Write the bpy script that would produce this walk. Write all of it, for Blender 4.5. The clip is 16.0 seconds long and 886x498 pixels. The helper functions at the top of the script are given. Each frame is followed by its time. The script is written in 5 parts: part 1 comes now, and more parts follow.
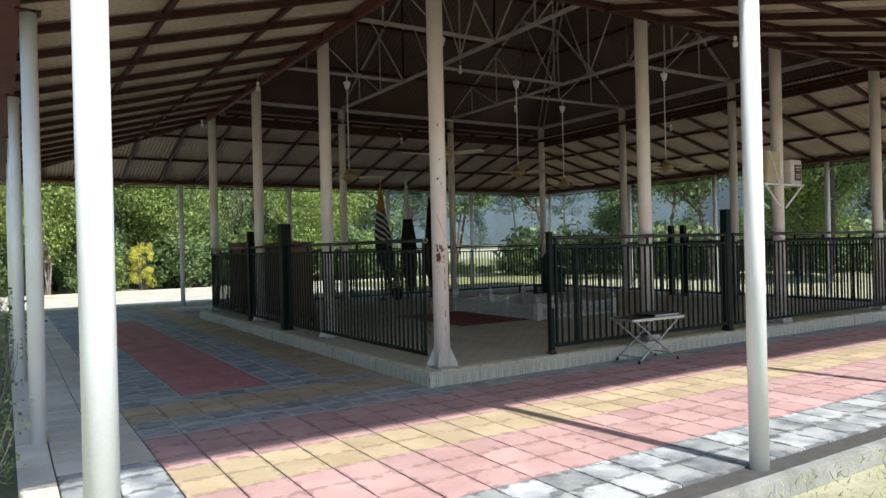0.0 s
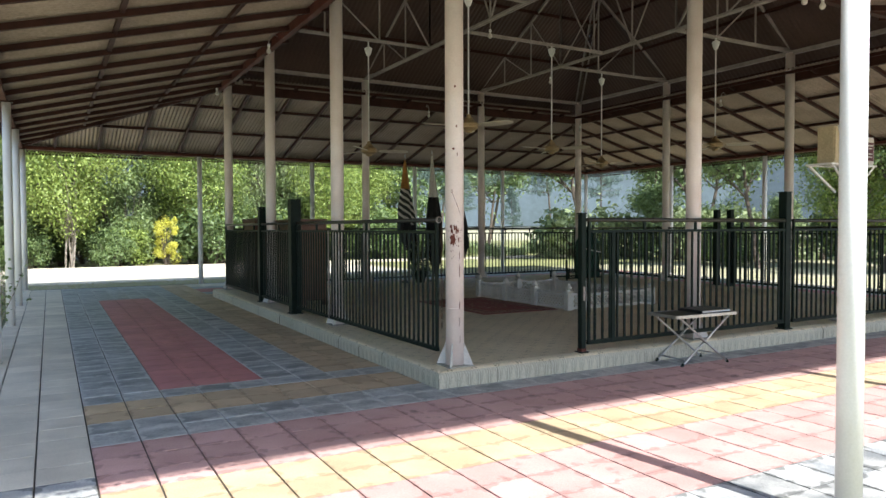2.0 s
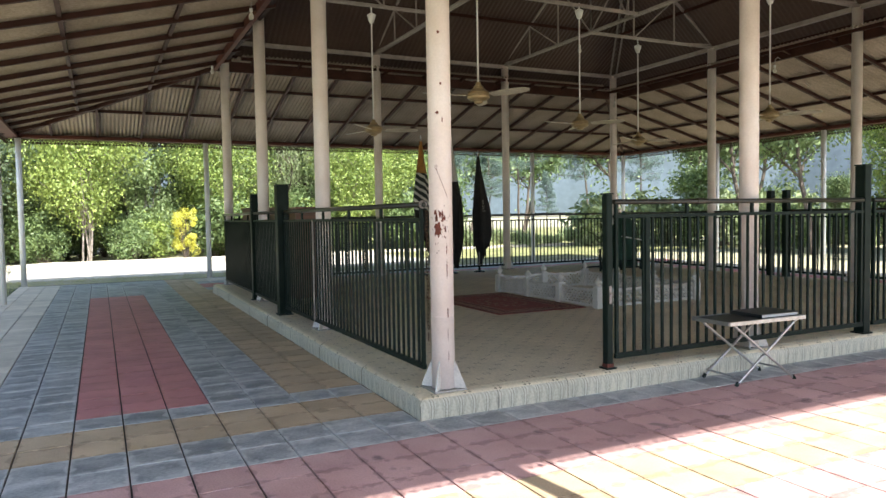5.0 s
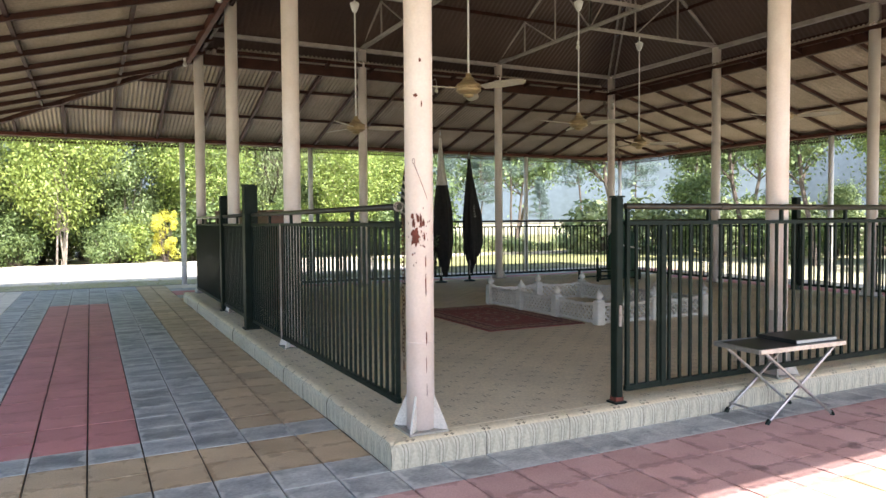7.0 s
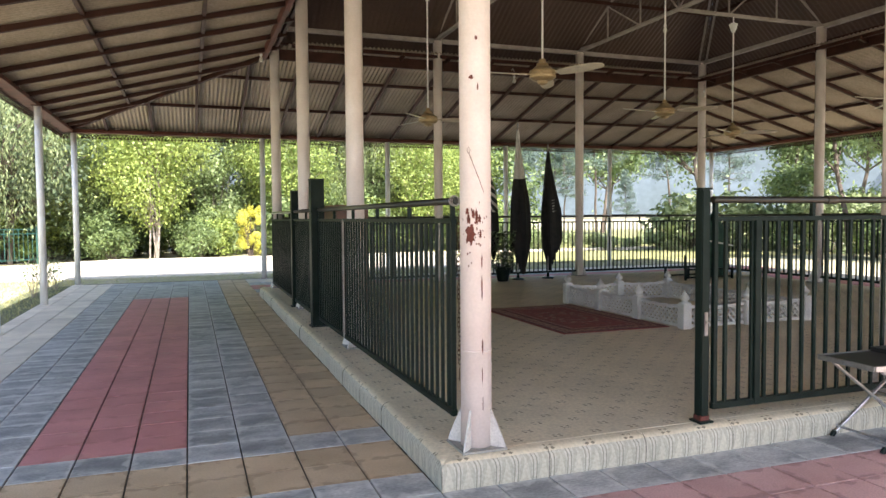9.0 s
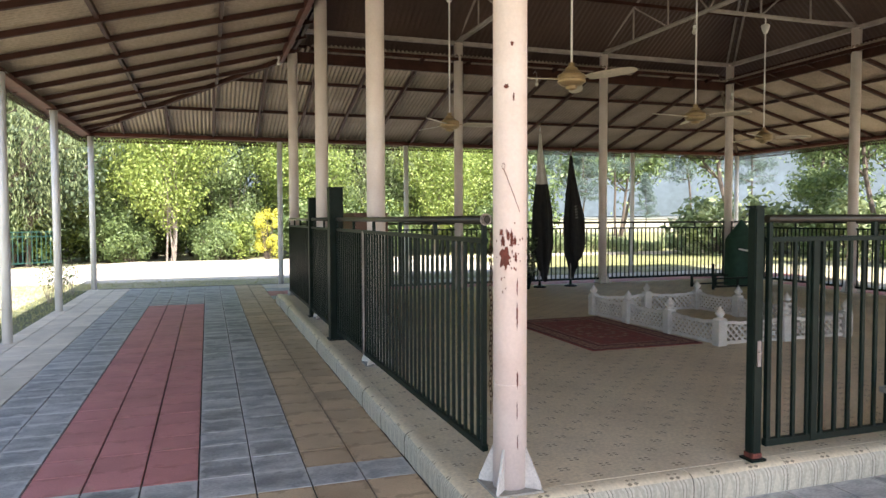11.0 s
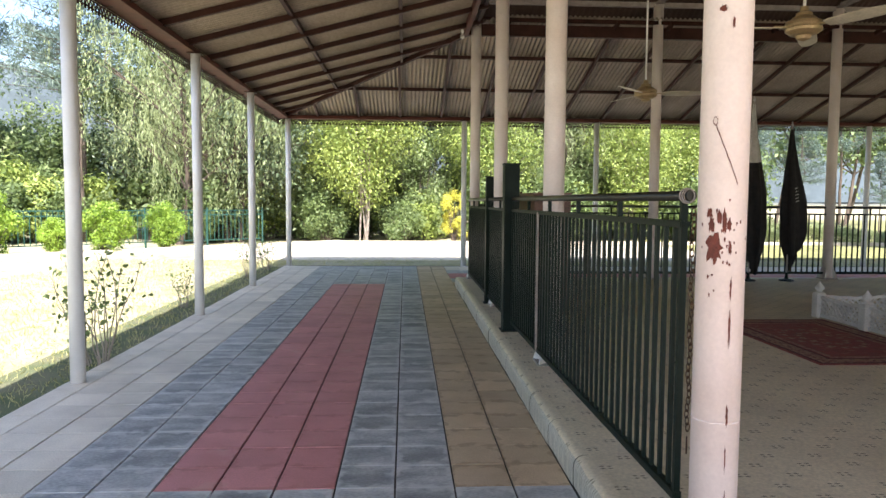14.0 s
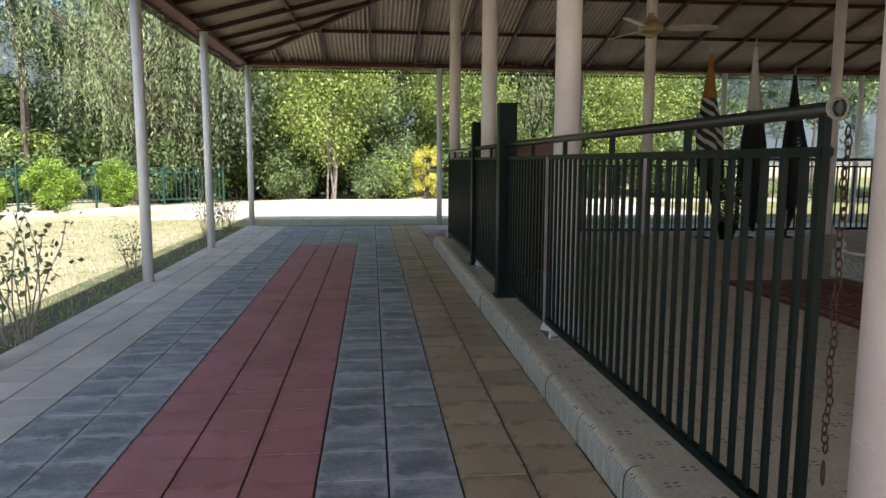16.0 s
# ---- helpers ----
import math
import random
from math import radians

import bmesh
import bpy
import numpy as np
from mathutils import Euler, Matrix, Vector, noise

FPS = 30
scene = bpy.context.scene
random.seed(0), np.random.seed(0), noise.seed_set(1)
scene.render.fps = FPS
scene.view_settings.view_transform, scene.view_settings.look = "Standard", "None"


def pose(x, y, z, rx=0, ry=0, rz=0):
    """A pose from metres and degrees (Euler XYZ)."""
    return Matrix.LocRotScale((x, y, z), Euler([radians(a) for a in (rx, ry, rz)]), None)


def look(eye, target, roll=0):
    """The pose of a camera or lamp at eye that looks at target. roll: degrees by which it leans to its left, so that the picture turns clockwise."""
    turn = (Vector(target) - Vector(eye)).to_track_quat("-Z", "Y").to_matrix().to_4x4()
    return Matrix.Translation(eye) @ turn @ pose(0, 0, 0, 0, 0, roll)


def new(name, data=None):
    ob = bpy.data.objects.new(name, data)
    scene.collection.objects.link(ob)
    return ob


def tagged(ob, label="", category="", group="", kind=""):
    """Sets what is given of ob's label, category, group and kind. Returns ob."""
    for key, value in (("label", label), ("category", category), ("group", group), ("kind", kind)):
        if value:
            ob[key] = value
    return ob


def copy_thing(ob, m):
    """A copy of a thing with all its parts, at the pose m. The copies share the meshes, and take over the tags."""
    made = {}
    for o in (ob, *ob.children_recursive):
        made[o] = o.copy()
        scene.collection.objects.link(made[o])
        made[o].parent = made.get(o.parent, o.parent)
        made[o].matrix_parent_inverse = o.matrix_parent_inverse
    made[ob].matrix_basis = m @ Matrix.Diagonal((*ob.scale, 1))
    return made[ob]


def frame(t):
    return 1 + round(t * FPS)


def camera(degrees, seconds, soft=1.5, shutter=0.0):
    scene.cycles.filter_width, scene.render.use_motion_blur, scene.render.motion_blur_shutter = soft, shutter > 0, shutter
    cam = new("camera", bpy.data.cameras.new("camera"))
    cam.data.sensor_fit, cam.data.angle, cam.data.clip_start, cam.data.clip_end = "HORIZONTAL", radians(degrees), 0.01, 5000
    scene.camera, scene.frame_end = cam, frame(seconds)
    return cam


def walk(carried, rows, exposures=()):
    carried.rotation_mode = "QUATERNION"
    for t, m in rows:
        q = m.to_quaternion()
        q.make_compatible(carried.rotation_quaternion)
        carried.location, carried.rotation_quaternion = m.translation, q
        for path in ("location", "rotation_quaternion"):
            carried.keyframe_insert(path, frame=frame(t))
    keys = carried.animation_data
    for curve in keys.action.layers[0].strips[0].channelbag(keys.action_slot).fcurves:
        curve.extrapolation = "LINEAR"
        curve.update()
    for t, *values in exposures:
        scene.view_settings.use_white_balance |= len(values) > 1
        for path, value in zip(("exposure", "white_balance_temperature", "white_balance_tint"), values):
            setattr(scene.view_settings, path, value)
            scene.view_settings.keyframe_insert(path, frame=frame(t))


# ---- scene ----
cam = camera(64.6, 16.0)
PATH = [
    (0, (-3.837, -6.192, 1.404), (-2.774, -4.498, 1.399), -1.4),
    (0.5, (-3.685, -6.091, 1.396), (-2.689, -4.359, 1.308), -1.6),
    (1, (-3.499, -5.849, 1.413), (-2.442, -4.151, 1.374), -1.7),
    (1.5, (-3.392, -5.655, 1.411), (-2.29, -3.987, 1.336), -1.1),
    (2, (-3.181, -5.472, 1.406), (-2.203, -3.728, 1.346), -0.2),
    (2.5, (-2.976, -5.304, 1.391), (-1.995, -3.563, 1.304), -1.2),
    (3, (-2.812, -5.07, 1.382), (-1.794, -3.35, 1.327), -2.4),
    (3.5, (-2.694, -4.901, 1.402), (-1.708, -3.163, 1.31), -2.6),
    (4, (-2.492, -4.747, 1.399), (-1.594, -2.962, 1.302), -0.6),
    (4.2, (-2.416, -4.711, 1.399), (-1.532, -2.92, 1.296), -1.6),
    (6.3, (-1.884, -4.013, 1.379), (-1.019, -2.211, 1.297), 0.4),
    (6.5, (-1.845, -3.961, 1.389), (-0.972, -2.165, 1.287), 0.1),
    (7, (-1.718, -3.74, 1.385), (-0.82, -1.955, 1.308), -0.4),
    (7.5, (-1.683, -3.626, 1.398), (-0.775, -1.845, 1.341), -0.5),
    (8, (-1.575, -3.54, 1.395), (-0.779, -1.707, 1.342), 0.9),
    (8.5, (-1.473, -3.509, 1.38), (-0.788, -1.632, 1.297), 0.3),
    (8.7, (-1.439, -3.488, 1.382), (-0.765, -1.607, 1.292), -0.2),
    (10.8, (-1.387, -3.15, 1.484), (-0.699, -1.274, 1.405), -0.9),
    (11, (-1.389, -3.135, 1.49), (-0.753, -1.241, 1.402), -0.2),
    (11.5, (-1.286, -3.038, 1.492), (-0.793, -1.101, 1.424), 0.1),
    (12, (-1.188, -2.946, 1.482), (-0.703, -1.008, 1.38), 0.7),
    (12.5, (-1.15, -2.787, 1.465), (-0.663, -0.849, 1.375), 0.5),
    (13, (-1.143, -2.639, 1.465), (-0.672, -0.697, 1.396), -0.4),
    (13.5, (-1.148, -2.569, 1.463), (-0.79, -0.605, 1.344), 0.4),
    (14, (-1.112, -2.428, 1.454), (-1.004, -0.435, 1.318), 0.4),
    (14.5, (-1.065, -2.276, 1.431), (-1.099, -0.283, 1.271), 1.1),
    (15, (-1.123, -2.039, 1.398), (-1.081, -0.046, 1.236), 1.9),
    (15.5, (-1.227, -1.833, 1.388), (-1.068, 0.149, 1.18), -0.9),
    (16, (-1.217, -1.483, 1.341), (-1.017, 0.491, 1.092), 0.2),
]
EXPOSURES = [(0.0, 0.38, 5800, 5), (1.0, 0.38, 5800, 5), (1.6, 0.87, 5900, 6), (3.5, 1.15, 6050, 7), (6.5, 1.76, 6250, 12), (8.5, 1.81, 6350, 15), (11.0, 1.70, 6400, 15),
             (13.2, 1.66, 6350, 15), (14.0, 1.60, 6350, 15), (14.6, 1.02, 6300, 15), (16.0, 0.92, 6250, 15)]
walk(cam, [(t, look(eye, target, roll)) for t, eye, target, roll in PATH], EXPOSURES)
SKY, SUN = 0.14, 4.9

# ---- world and sun ----
world = bpy.data.worlds.new("sky")
scene.world = world
world.use_nodes = True
wn = world.node_tree
sky = wn.nodes.new("ShaderNodeTexSky")
sky.sky_type, sky.sun_disc = "NISHITA", False
sky.sun_elevation, sky.sun_rotation = radians(52), math.pi - 0.12
sky.air_density, sky.dust_density = 1.0, 1.5
wn.links.new(sky.outputs[0], wn.nodes["Background"].inputs[0])
wn.nodes["Background"].inputs[1].default_value = SKY
sun = new("sun", bpy.data.lights.new("sun", "SUN"))
sun.data.energy, sun.data.angle, sun.data.color = SUN, radians(0.5), (1.0, 0.95, 0.87)
sun.matrix_world = look((2, -14, 19), (0.2, 1.0, 0))


# ---- materials ----
def mat(name, c1, c2=None, rough=0.6, metal=0.0, scale=6.0, bump=0.0, fine=60.0, spots=None, random_tint=0.0, lo=0.35, hi=0.65, stretch=(1, 1, 1), grain=0.16):
    """Two-scale mottled paint, stone or metal: c1 to c2 by large noise, fine grain over it, spots of a third colour."""
    m = bpy.data.materials.new(name)
    m.use_nodes = True
    nt = m.node_tree
    b = nt.nodes["Principled BSDF"]
    b.inputs["Roughness"].default_value, b.inputs["Metallic"].default_value = rough, metal
    geo = nt.nodes.new("ShaderNodeNewGeometry")
    mp = nt.nodes.new("ShaderNodeMapping")
    mp.inputs["Scale"].default_value = stretch
    nt.links.new(geo.outputs["Position"], mp.inputs["Vector"])
    n1 = nt.nodes.new("ShaderNodeTexNoise")
    n1.inputs["Scale"].default_value, n1.inputs["Detail"].default_value = scale, 6.0
    nt.links.new(mp.outputs[0], n1.inputs["Vector"])
    ramp = nt.nodes.new("ShaderNodeValToRGB")
    c2 = c2 or tuple(min(1, v * 0.8) for v in c1)
    ramp.color_ramp.elements[0].position, ramp.color_ramp.elements[1].position = lo, hi
    ramp.color_ramp.elements[0].color, ramp.color_ramp.elements[1].color = (*c1, 1), (*c2, 1)
    nt.links.new(n1.outputs[0], ramp.inputs[0])
    col = ramp.outputs[0]
    n2 = nt.nodes.new("ShaderNodeTexNoise")
    n2.inputs["Scale"].default_value, n2.inputs["Detail"].default_value = fine, 4.0
    nt.links.new(mp.outputs[0], n2.inputs["Vector"])
    g = nt.nodes.new("ShaderNodeMapRange")
    g.inputs[1].default_value, g.inputs[2].default_value, g.inputs[3].default_value, g.inputs[4].default_value = 0.3, 0.7, 1 - grain, 1 + 0.8 * grain
    nt.links.new(n2.outputs[0], g.inputs[0])
    mul = nt.nodes.new("ShaderNodeMix")
    mul.data_type, mul.blend_type, mul.inputs[0].default_value = "RGBA", "MULTIPLY", 1.0
    nt.links.new(col, mul.inputs[6])
    nt.links.new(g.outputs[0], mul.inputs[7])
    col = mul.outputs[2]
    if spots:
        n3 = nt.nodes.new("ShaderNodeTexNoise")
        n3.inputs["Scale"].default_value, n3.inputs["Detail"].default_value = spots[1], 8.0
        nt.links.new(mp.outputs[0], n3.inputs["Vector"])
        r3 = nt.nodes.new("ShaderNodeMapRange")
        r3.inputs[1].default_value, r3.inputs[2].default_value = spots[2], spots[2] + 0.06
        nt.links.new(n3.outputs[0], r3.inputs[0])
        mx = nt.nodes.new("ShaderNodeMix")
        mx.data_type = "RGBA"
        nt.links.new(r3.outputs[0], mx.inputs[0])
        nt.links.new(col, mx.inputs[6])
        mx.inputs[7].default_value = (*spots[0], 1)
        col = mx.outputs[2]
    if random_tint:
        info = nt.nodes.new("ShaderNodeObjectInfo")
        add = nt.nodes.new("ShaderNodeMath")
        add.operation = "ADD"
        nt.links.new(info.outputs["Random"], add.inputs[0])
        nt.links.new(geo.outputs["Random Per Island"], add.inputs[1])
        fr = nt.nodes.new("ShaderNodeMath")
        fr.operation = "FRACT"
        nt.links.new(add.outputs[0], fr.inputs[0])
        rr = nt.nodes.new("ShaderNodeMapRange")
        rr.inputs[3].default_value, rr.inputs[4].default_value = 1 - random_tint, 1 + random_tint
        nt.links.new(fr.outputs[0], rr.inputs[0])
        m2 = nt.nodes.new("ShaderNodeMix")
        m2.data_type, m2.blend_type, m2.inputs[0].default_value = "RGBA", "MULTIPLY", 1.0
        nt.links.new(col, m2.inputs[6])
        nt.links.new(rr.outputs[0], m2.inputs[7])
        col = m2.outputs[2]
    nt.links.new(col, b.inputs["Base Color"])
    if bump:
        bp = nt.nodes.new("ShaderNodeBump")
        bp.inputs["Strength"].default_value, bp.inputs["Distance"].default_value = bump, 0.01
        nt.links.new(n2.outputs[0], bp.inputs["Height"])
        nt.links.new(bp.outputs[0], b.inputs["Normal"])
    return m


M_WHITE = mat("white_post_paint", (0.80, 0.79, 0.78), (0.72, 0.71, 0.69), 0.45, scale=3, fine=90, bump=0.03, spots=((0.35, 0.30, 0.25), 14, 0.78), grain=0.04)
M_CREAM = mat("cream_column_paint", (0.78, 0.695, 0.66), (0.70, 0.60, 0.555), 0.5, scale=3, fine=70, bump=0.04, spots=((0.14, 0.05, 0.03), 9, 0.79), grain=0.05)
M_RUST = mat("rust", (0.17, 0.045, 0.03), (0.10, 0.03, 0.02), 0.85, scale=40, fine=180, bump=0.4)
M_BROWN = mat("brown_steel_paint", (0.055, 0.022, 0.016), (0.034, 0.014, 0.011), 0.6, scale=5, fine=80)
M_REDBEAM = mat("red_oxide_paint", (0.105, 0.034, 0.025), (0.07, 0.024, 0.018), 0.6, scale=5, fine=80)
M_TRUSS = mat("grey_truss_paint", (0.36, 0.315, 0.285), (0.25, 0.215, 0.195), 0.5, scale=6, fine=80)
M_RAIL = mat("dark_green_rail_paint", (0.009, 0.0175, 0.0135), (0.006, 0.012, 0.0095), 0.45, scale=9, fine=120, spots=((0.05, 0.045, 0.035), 22, 0.80))
M_SHEET = mat("galvanised_sheet", (0.385, 0.315, 0.255), (0.29, 0.235, 0.188), 0.7, 0.0, scale=1.2, fine=30)
M_HANDRAIL = mat("bronze_handrail_paint", (0.030, 0.024, 0.016), (0.018, 0.020, 0.014), 0.33, scale=7, fine=90, spots=((0.09, 0.06, 0.035), 16, 0.70))
M_SHEETUP = mat("brown_coated_sheet", (0.088, 0.054, 0.043), (0.062, 0.038, 0.031), 0.6, 0.1, scale=1.0, fine=30)
for m, level in ((M_RAIL, 0.14), (M_BROWN, 0.15), (M_REDBEAM, 0.15), (M_SHEET, 0.12)):
    m.node_tree.nodes["Principled BSDF"].inputs["Specular IOR Level"].default_value = level
M_RED = mat("red_tile", (0.62, 0.26, 0.248), (0.52, 0.21, 0.20), 0.62, scale=3, fine=120, bump=0.15, random_tint=0.07, spots=((0.56, 0.27, 0.24), 4, 0.64))
# worn red tile of the front, made paler to carry the sun's glare
M_SUNLIT_WORN = mat("worn_pink_tile", (0.60, 0.375, 0.34), (0.50, 0.295, 0.265), 0.65, scale=2.4, fine=110, bump=0.15, random_tint=0.12, spots=((0.24, 0.15, 0.14), 3.5, 0.64))
M_SLATE = mat("slate_grey_tile", (0.25, 0.26, 0.255), (0.53, 0.53, 0.50), 0.6, scale=4.2, fine=55, bump=0.25, random_tint=0.20, lo=0.36, hi=0.74, stretch=(0.8, 1.5, 1), grain=0.25)
M_YELLOW = mat("ochre_tile", (0.62, 0.47, 0.30), (0.50, 0.37, 0.23), 0.62, scale=3, fine=120, bump=0.15, random_tint=0.14)
M_LIGHT = mat("pale_buff_tile", (0.75, 0.68, 0.55), (0.61, 0.55, 0.445), 0.62, scale=3, fine=120, bump=0.15, random_tint=0.10)
M_GREY = mat("pale_grey_tile", (0.50, 0.485, 0.46), (0.23, 0.235, 0.24), 0.62, scale=3.4, fine=90, bump=0.25, random_tint=0.28, lo=0.44, hi=0.64, grain=0.2)
M_JOINT = mat("dark_joint", (0.085, 0.075, 0.065), None, 0.9, scale=8, bump=0.2)
M_CONC = mat("kerb_concrete", (0.36, 0.34, 0.30), (0.24, 0.23, 0.20), 0.85, scale=4, fine=60, bump=0.4, spots=((0.12, 0.12, 0.09), 5, 0.66))
M_LATTICE = mat("white_lattice_plaster", (0.64, 0.61, 0.56), (0.54, 0.51, 0.465), 0.6, scale=6, fine=80, bump=0.1)
M_GOLD = mat("fan_motor_gold", (0.42, 0.31, 0.17), (0.33, 0.24, 0.13), 0.4, 0.3, scale=10)
M_BLADE = mat("fan_blade_cream", (0.62, 0.56, 0.46), (0.52, 0.47, 0.38), 0.4, scale=10)
M_BLACK = mat("black_cloth", (0.010, 0.010, 0.011), (0.018, 0.017, 0.017), 0.9, scale=12, fine=200, bump=0.3)
M_STEEL = mat("table_steel", (0.50, 0.50, 0.50), (0.38, 0.38, 0.38), 0.3, 0.8, scale=20)
M_WOOD = mat("brown_wood", (0.13, 0.045, 0.022), (0.08, 0.03, 0.016), 0.45, scale=5, fine=60, stretch=(1, 1, 6))
M_GRASS = mat("dry_lawn", (0.45, 0.40, 0.27), (0.33, 0.315, 0.18), 0.95, scale=0.9, fine=25, bump=0.6, spots=((0.16, 0.20, 0.07), 3.5, 0.60))
# lawn edge under the eave: the shade is mixed into this darker green
M_SHADED_GRASS = mat("shaded_grass", (0.15, 0.15, 0.085), (0.085, 0.11, 0.045), 0.95, scale=3, fine=40, bump=0.6)
M_MEADOW = mat("rough_meadow", (0.29, 0.27, 0.11), (0.19, 0.20, 0.07), 0.95, scale=1.3, fine=20, bump=0.6, spots=((0.10, 0.13, 0.04), 2.5, 0.58))
M_PATH = mat("pale_gravel_path", (0.62, 0.56, 0.46), (0.50, 0.45, 0.36), 0.9, scale=1.5, fine=60, bump=0.3)
M_BARK = mat("tree_bark", (0.13, 0.10, 0.075), (0.08, 0.062, 0.05), 0.9, scale=8, fine=50, bump=0.6, stretch=(1, 1, 0.3))
M_PALEBARK = mat("pale_bark", (0.36, 0.31, 0.26), (0.25, 0.21, 0.17), 0.85, scale=8, fine=50, bump=0.4, stretch=(1, 1, 0.4))
M_FENCE = mat("green_fence_paint", (0.02, 0.085, 0.066), (0.014, 0.06, 0.048), 0.5, scale=8)
# blue-grey base colour carries the distance haze; no air is modelled
M_HAZY_HILL = mat("hazy_far_hillside", (0.085, 0.11, 0.125), (0.065, 0.085, 0.09), 0.95, scale=0.03, fine=0.3)


def worn_edges(m, colour, reach, strength, step, x_at, y_at):
    """Ragged wear that gathers along the edges of square tiles laid on a grid."""
    nt = m.node_tree
    b = nt.nodes["Principled BSDF"]
    old = b.inputs["Base Color"].links[0].from_socket
    geo = nt.nodes.new("ShaderNodeNewGeometry")
    sep = nt.nodes.new("ShaderNodeSeparateXYZ")
    nt.links.new(geo.outputs["Position"], sep.inputs[0])

    def op(kind, *args):
        n = nt.nodes.new("ShaderNodeMath")
        n.operation = kind
        for q, v in zip(n.inputs, args):
            if isinstance(v, (int, float)):
                q.default_value = v
            else:
                nt.links.new(v, q)
        return n.outputs[0]
    u = op("PINGPONG", op("MULTIPLY_ADD", sep.outputs[0], 1 / step, 60.0 - x_at / step), 0.5)
    v = op("PINGPONG", op("MULTIPLY_ADD", sep.outputs[1], 1 / step, 60.0 - y_at / step), 0.5)
    near_edge = op("MINIMUM", op("MULTIPLY", u, 1.5), v)
    nz = nt.nodes.new("ShaderNodeTexNoise")
    nz.inputs["Scale"].default_value, nz.inputs["Detail"].default_value = 11.0, 5.0
    nt.links.new(geo.outputs["Position"], nz.inputs["Vector"])
    edge = op("ADD", near_edge, op("MULTIPLY_ADD", nz.outputs[0], -0.85, 0.40))
    f = nt.nodes.new("ShaderNodeMapRange")
    f.inputs[1].default_value, f.inputs[2].default_value, f.inputs[3].default_value, f.inputs[4].default_value = 0.0, reach, strength, 0.0
    nt.links.new(edge, f.inputs[0])
    mx = nt.nodes.new("ShaderNodeMix")
    mx.data_type = "RGBA"
    nt.links.new(f.outputs[0], mx.inputs[0])
    nt.links.new(old, mx.inputs[6])
    mx.inputs[7].default_value = (*colour, 1)
    nt.links.new(mx.outputs[2], b.inputs["Base Color"])


worn_edges(M_SLATE, (0.62, 0.62, 0.58), 0.14, 0.60, 0.303, -0.25, 1.05)
worn_edges(M_GREY, (0.10, 0.10, 0.095), 0.08, 0.75, 0.303, -0.25, 1.05)
worn_edges(M_YELLOW, (0.27, 0.19, 0.11), 0.06, 0.5, 0.303, -0.25, 1.05)
worn_edges(M_SUNLIT_WORN, (0.25, 0.14, 0.125), 0.06, 0.5, 0.303, -0.25, 1.05)
worn_edges(M_RED, (0.33, 0.115, 0.105), 0.05, 0.35, 0.303, -0.25, 1.05)


def leaf_mat(name, c1, c2):
    """Leaves: each one its own shade, letting some light through."""
    m = bpy.data.materials.new(name)
    m.use_nodes = True
    nt = m.node_tree
    b = nt.nodes["Principled BSDF"]
    geo = nt.nodes.new("ShaderNodeNewGeometry")
    info = nt.nodes.new("ShaderNodeObjectInfo")
    add = nt.nodes.new("ShaderNodeMath")
    add.operation = "MULTIPLY_ADD"
    nt.links.new(info.outputs["Random"], add.inputs[0])
    add.inputs[1].default_value = 0.35
    nt.links.new(geo.outputs["Random Per Island"], add.inputs[2])
    ramp = nt.nodes.new("ShaderNodeValToRGB")
    ramp.color_ramp.elements[0].color, ramp.color_ramp.elements[1].color = (*c1, 1), (*c2, 1)
    nt.links.new(add.outputs[0], ramp.inputs[0])
    nt.links.new(ramp.outputs[0], b.inputs["Base Color"])
    b.inputs["Roughness"].default_value = 0.55
    tr = nt.nodes.new("ShaderNodeBsdfTranslucent")
    nt.links.new(ramp.outputs[0], tr.inputs[0])
    mx = nt.nodes.new("ShaderNodeMixShader")
    mx.inputs[0].default_value = 0.30
    nt.links.new(b.outputs[0], mx.inputs[1])
    nt.links.new(tr.outputs[0], mx.inputs[2])
    nt.links.new(mx.outputs[0], nt.nodes["Material Output"].inputs[0])
    return m


L_BRIGHT = leaf_mat("bright_leaf", (0.095, 0.160, 0.028), (0.40, 0.48, 0.125))
L_SHRUB = leaf_mat("shrub_leaf", (0.090, 0.185, 0.018), (0.33, 0.47, 0.060))
L_MID = leaf_mat("mid_leaf", (0.065, 0.115, 0.036), (0.26, 0.335, 0.135))
L_DEEP = leaf_mat("deep_leaf", (0.050, 0.090, 0.030), (0.20, 0.27, 0.095))
L_DARK = leaf_mat("dark_leaf", (0.035, 0.060, 0.032), (0.135, 0.185, 0.095))
L_WILLOW = leaf_mat("willow_leaf", (0.105, 0.145, 0.062), (0.345, 0.405, 0.195))
L_PINE = leaf_mat("pine_needle", (0.055, 0.095, 0.080), (0.20, 0.27, 0.22))
L_GOLD = leaf_mat("yellow_leaf", (0.42, 0.42, 0.05), (0.68, 0.64, 0.11))
L_GRASS = leaf_mat("grass_blade", (0.19, 0.21, 0.07), (0.48, 0.45, 0.20))


# ---- mesh helpers ----
def part(name, bm, material, parent=None, label="", smooth=False):
    me = bpy.data.meshes.new(name)
    bm.to_mesh(me)
    bm.free()
    if material:
        me.materials.append(material)
    if smooth:
        for p in me.polygons:
            p.use_smooth = True
    ob = new(name, me)
    ob.parent = parent
    return tagged(ob, label)


def thing(name, label, category, group="", at=None, kind=""):
    ob = new(name)
    ob.empty_display_size = 0.1
    if at is not None:
        ob.matrix_basis = at
    return tagged(ob, label, category, group, kind)


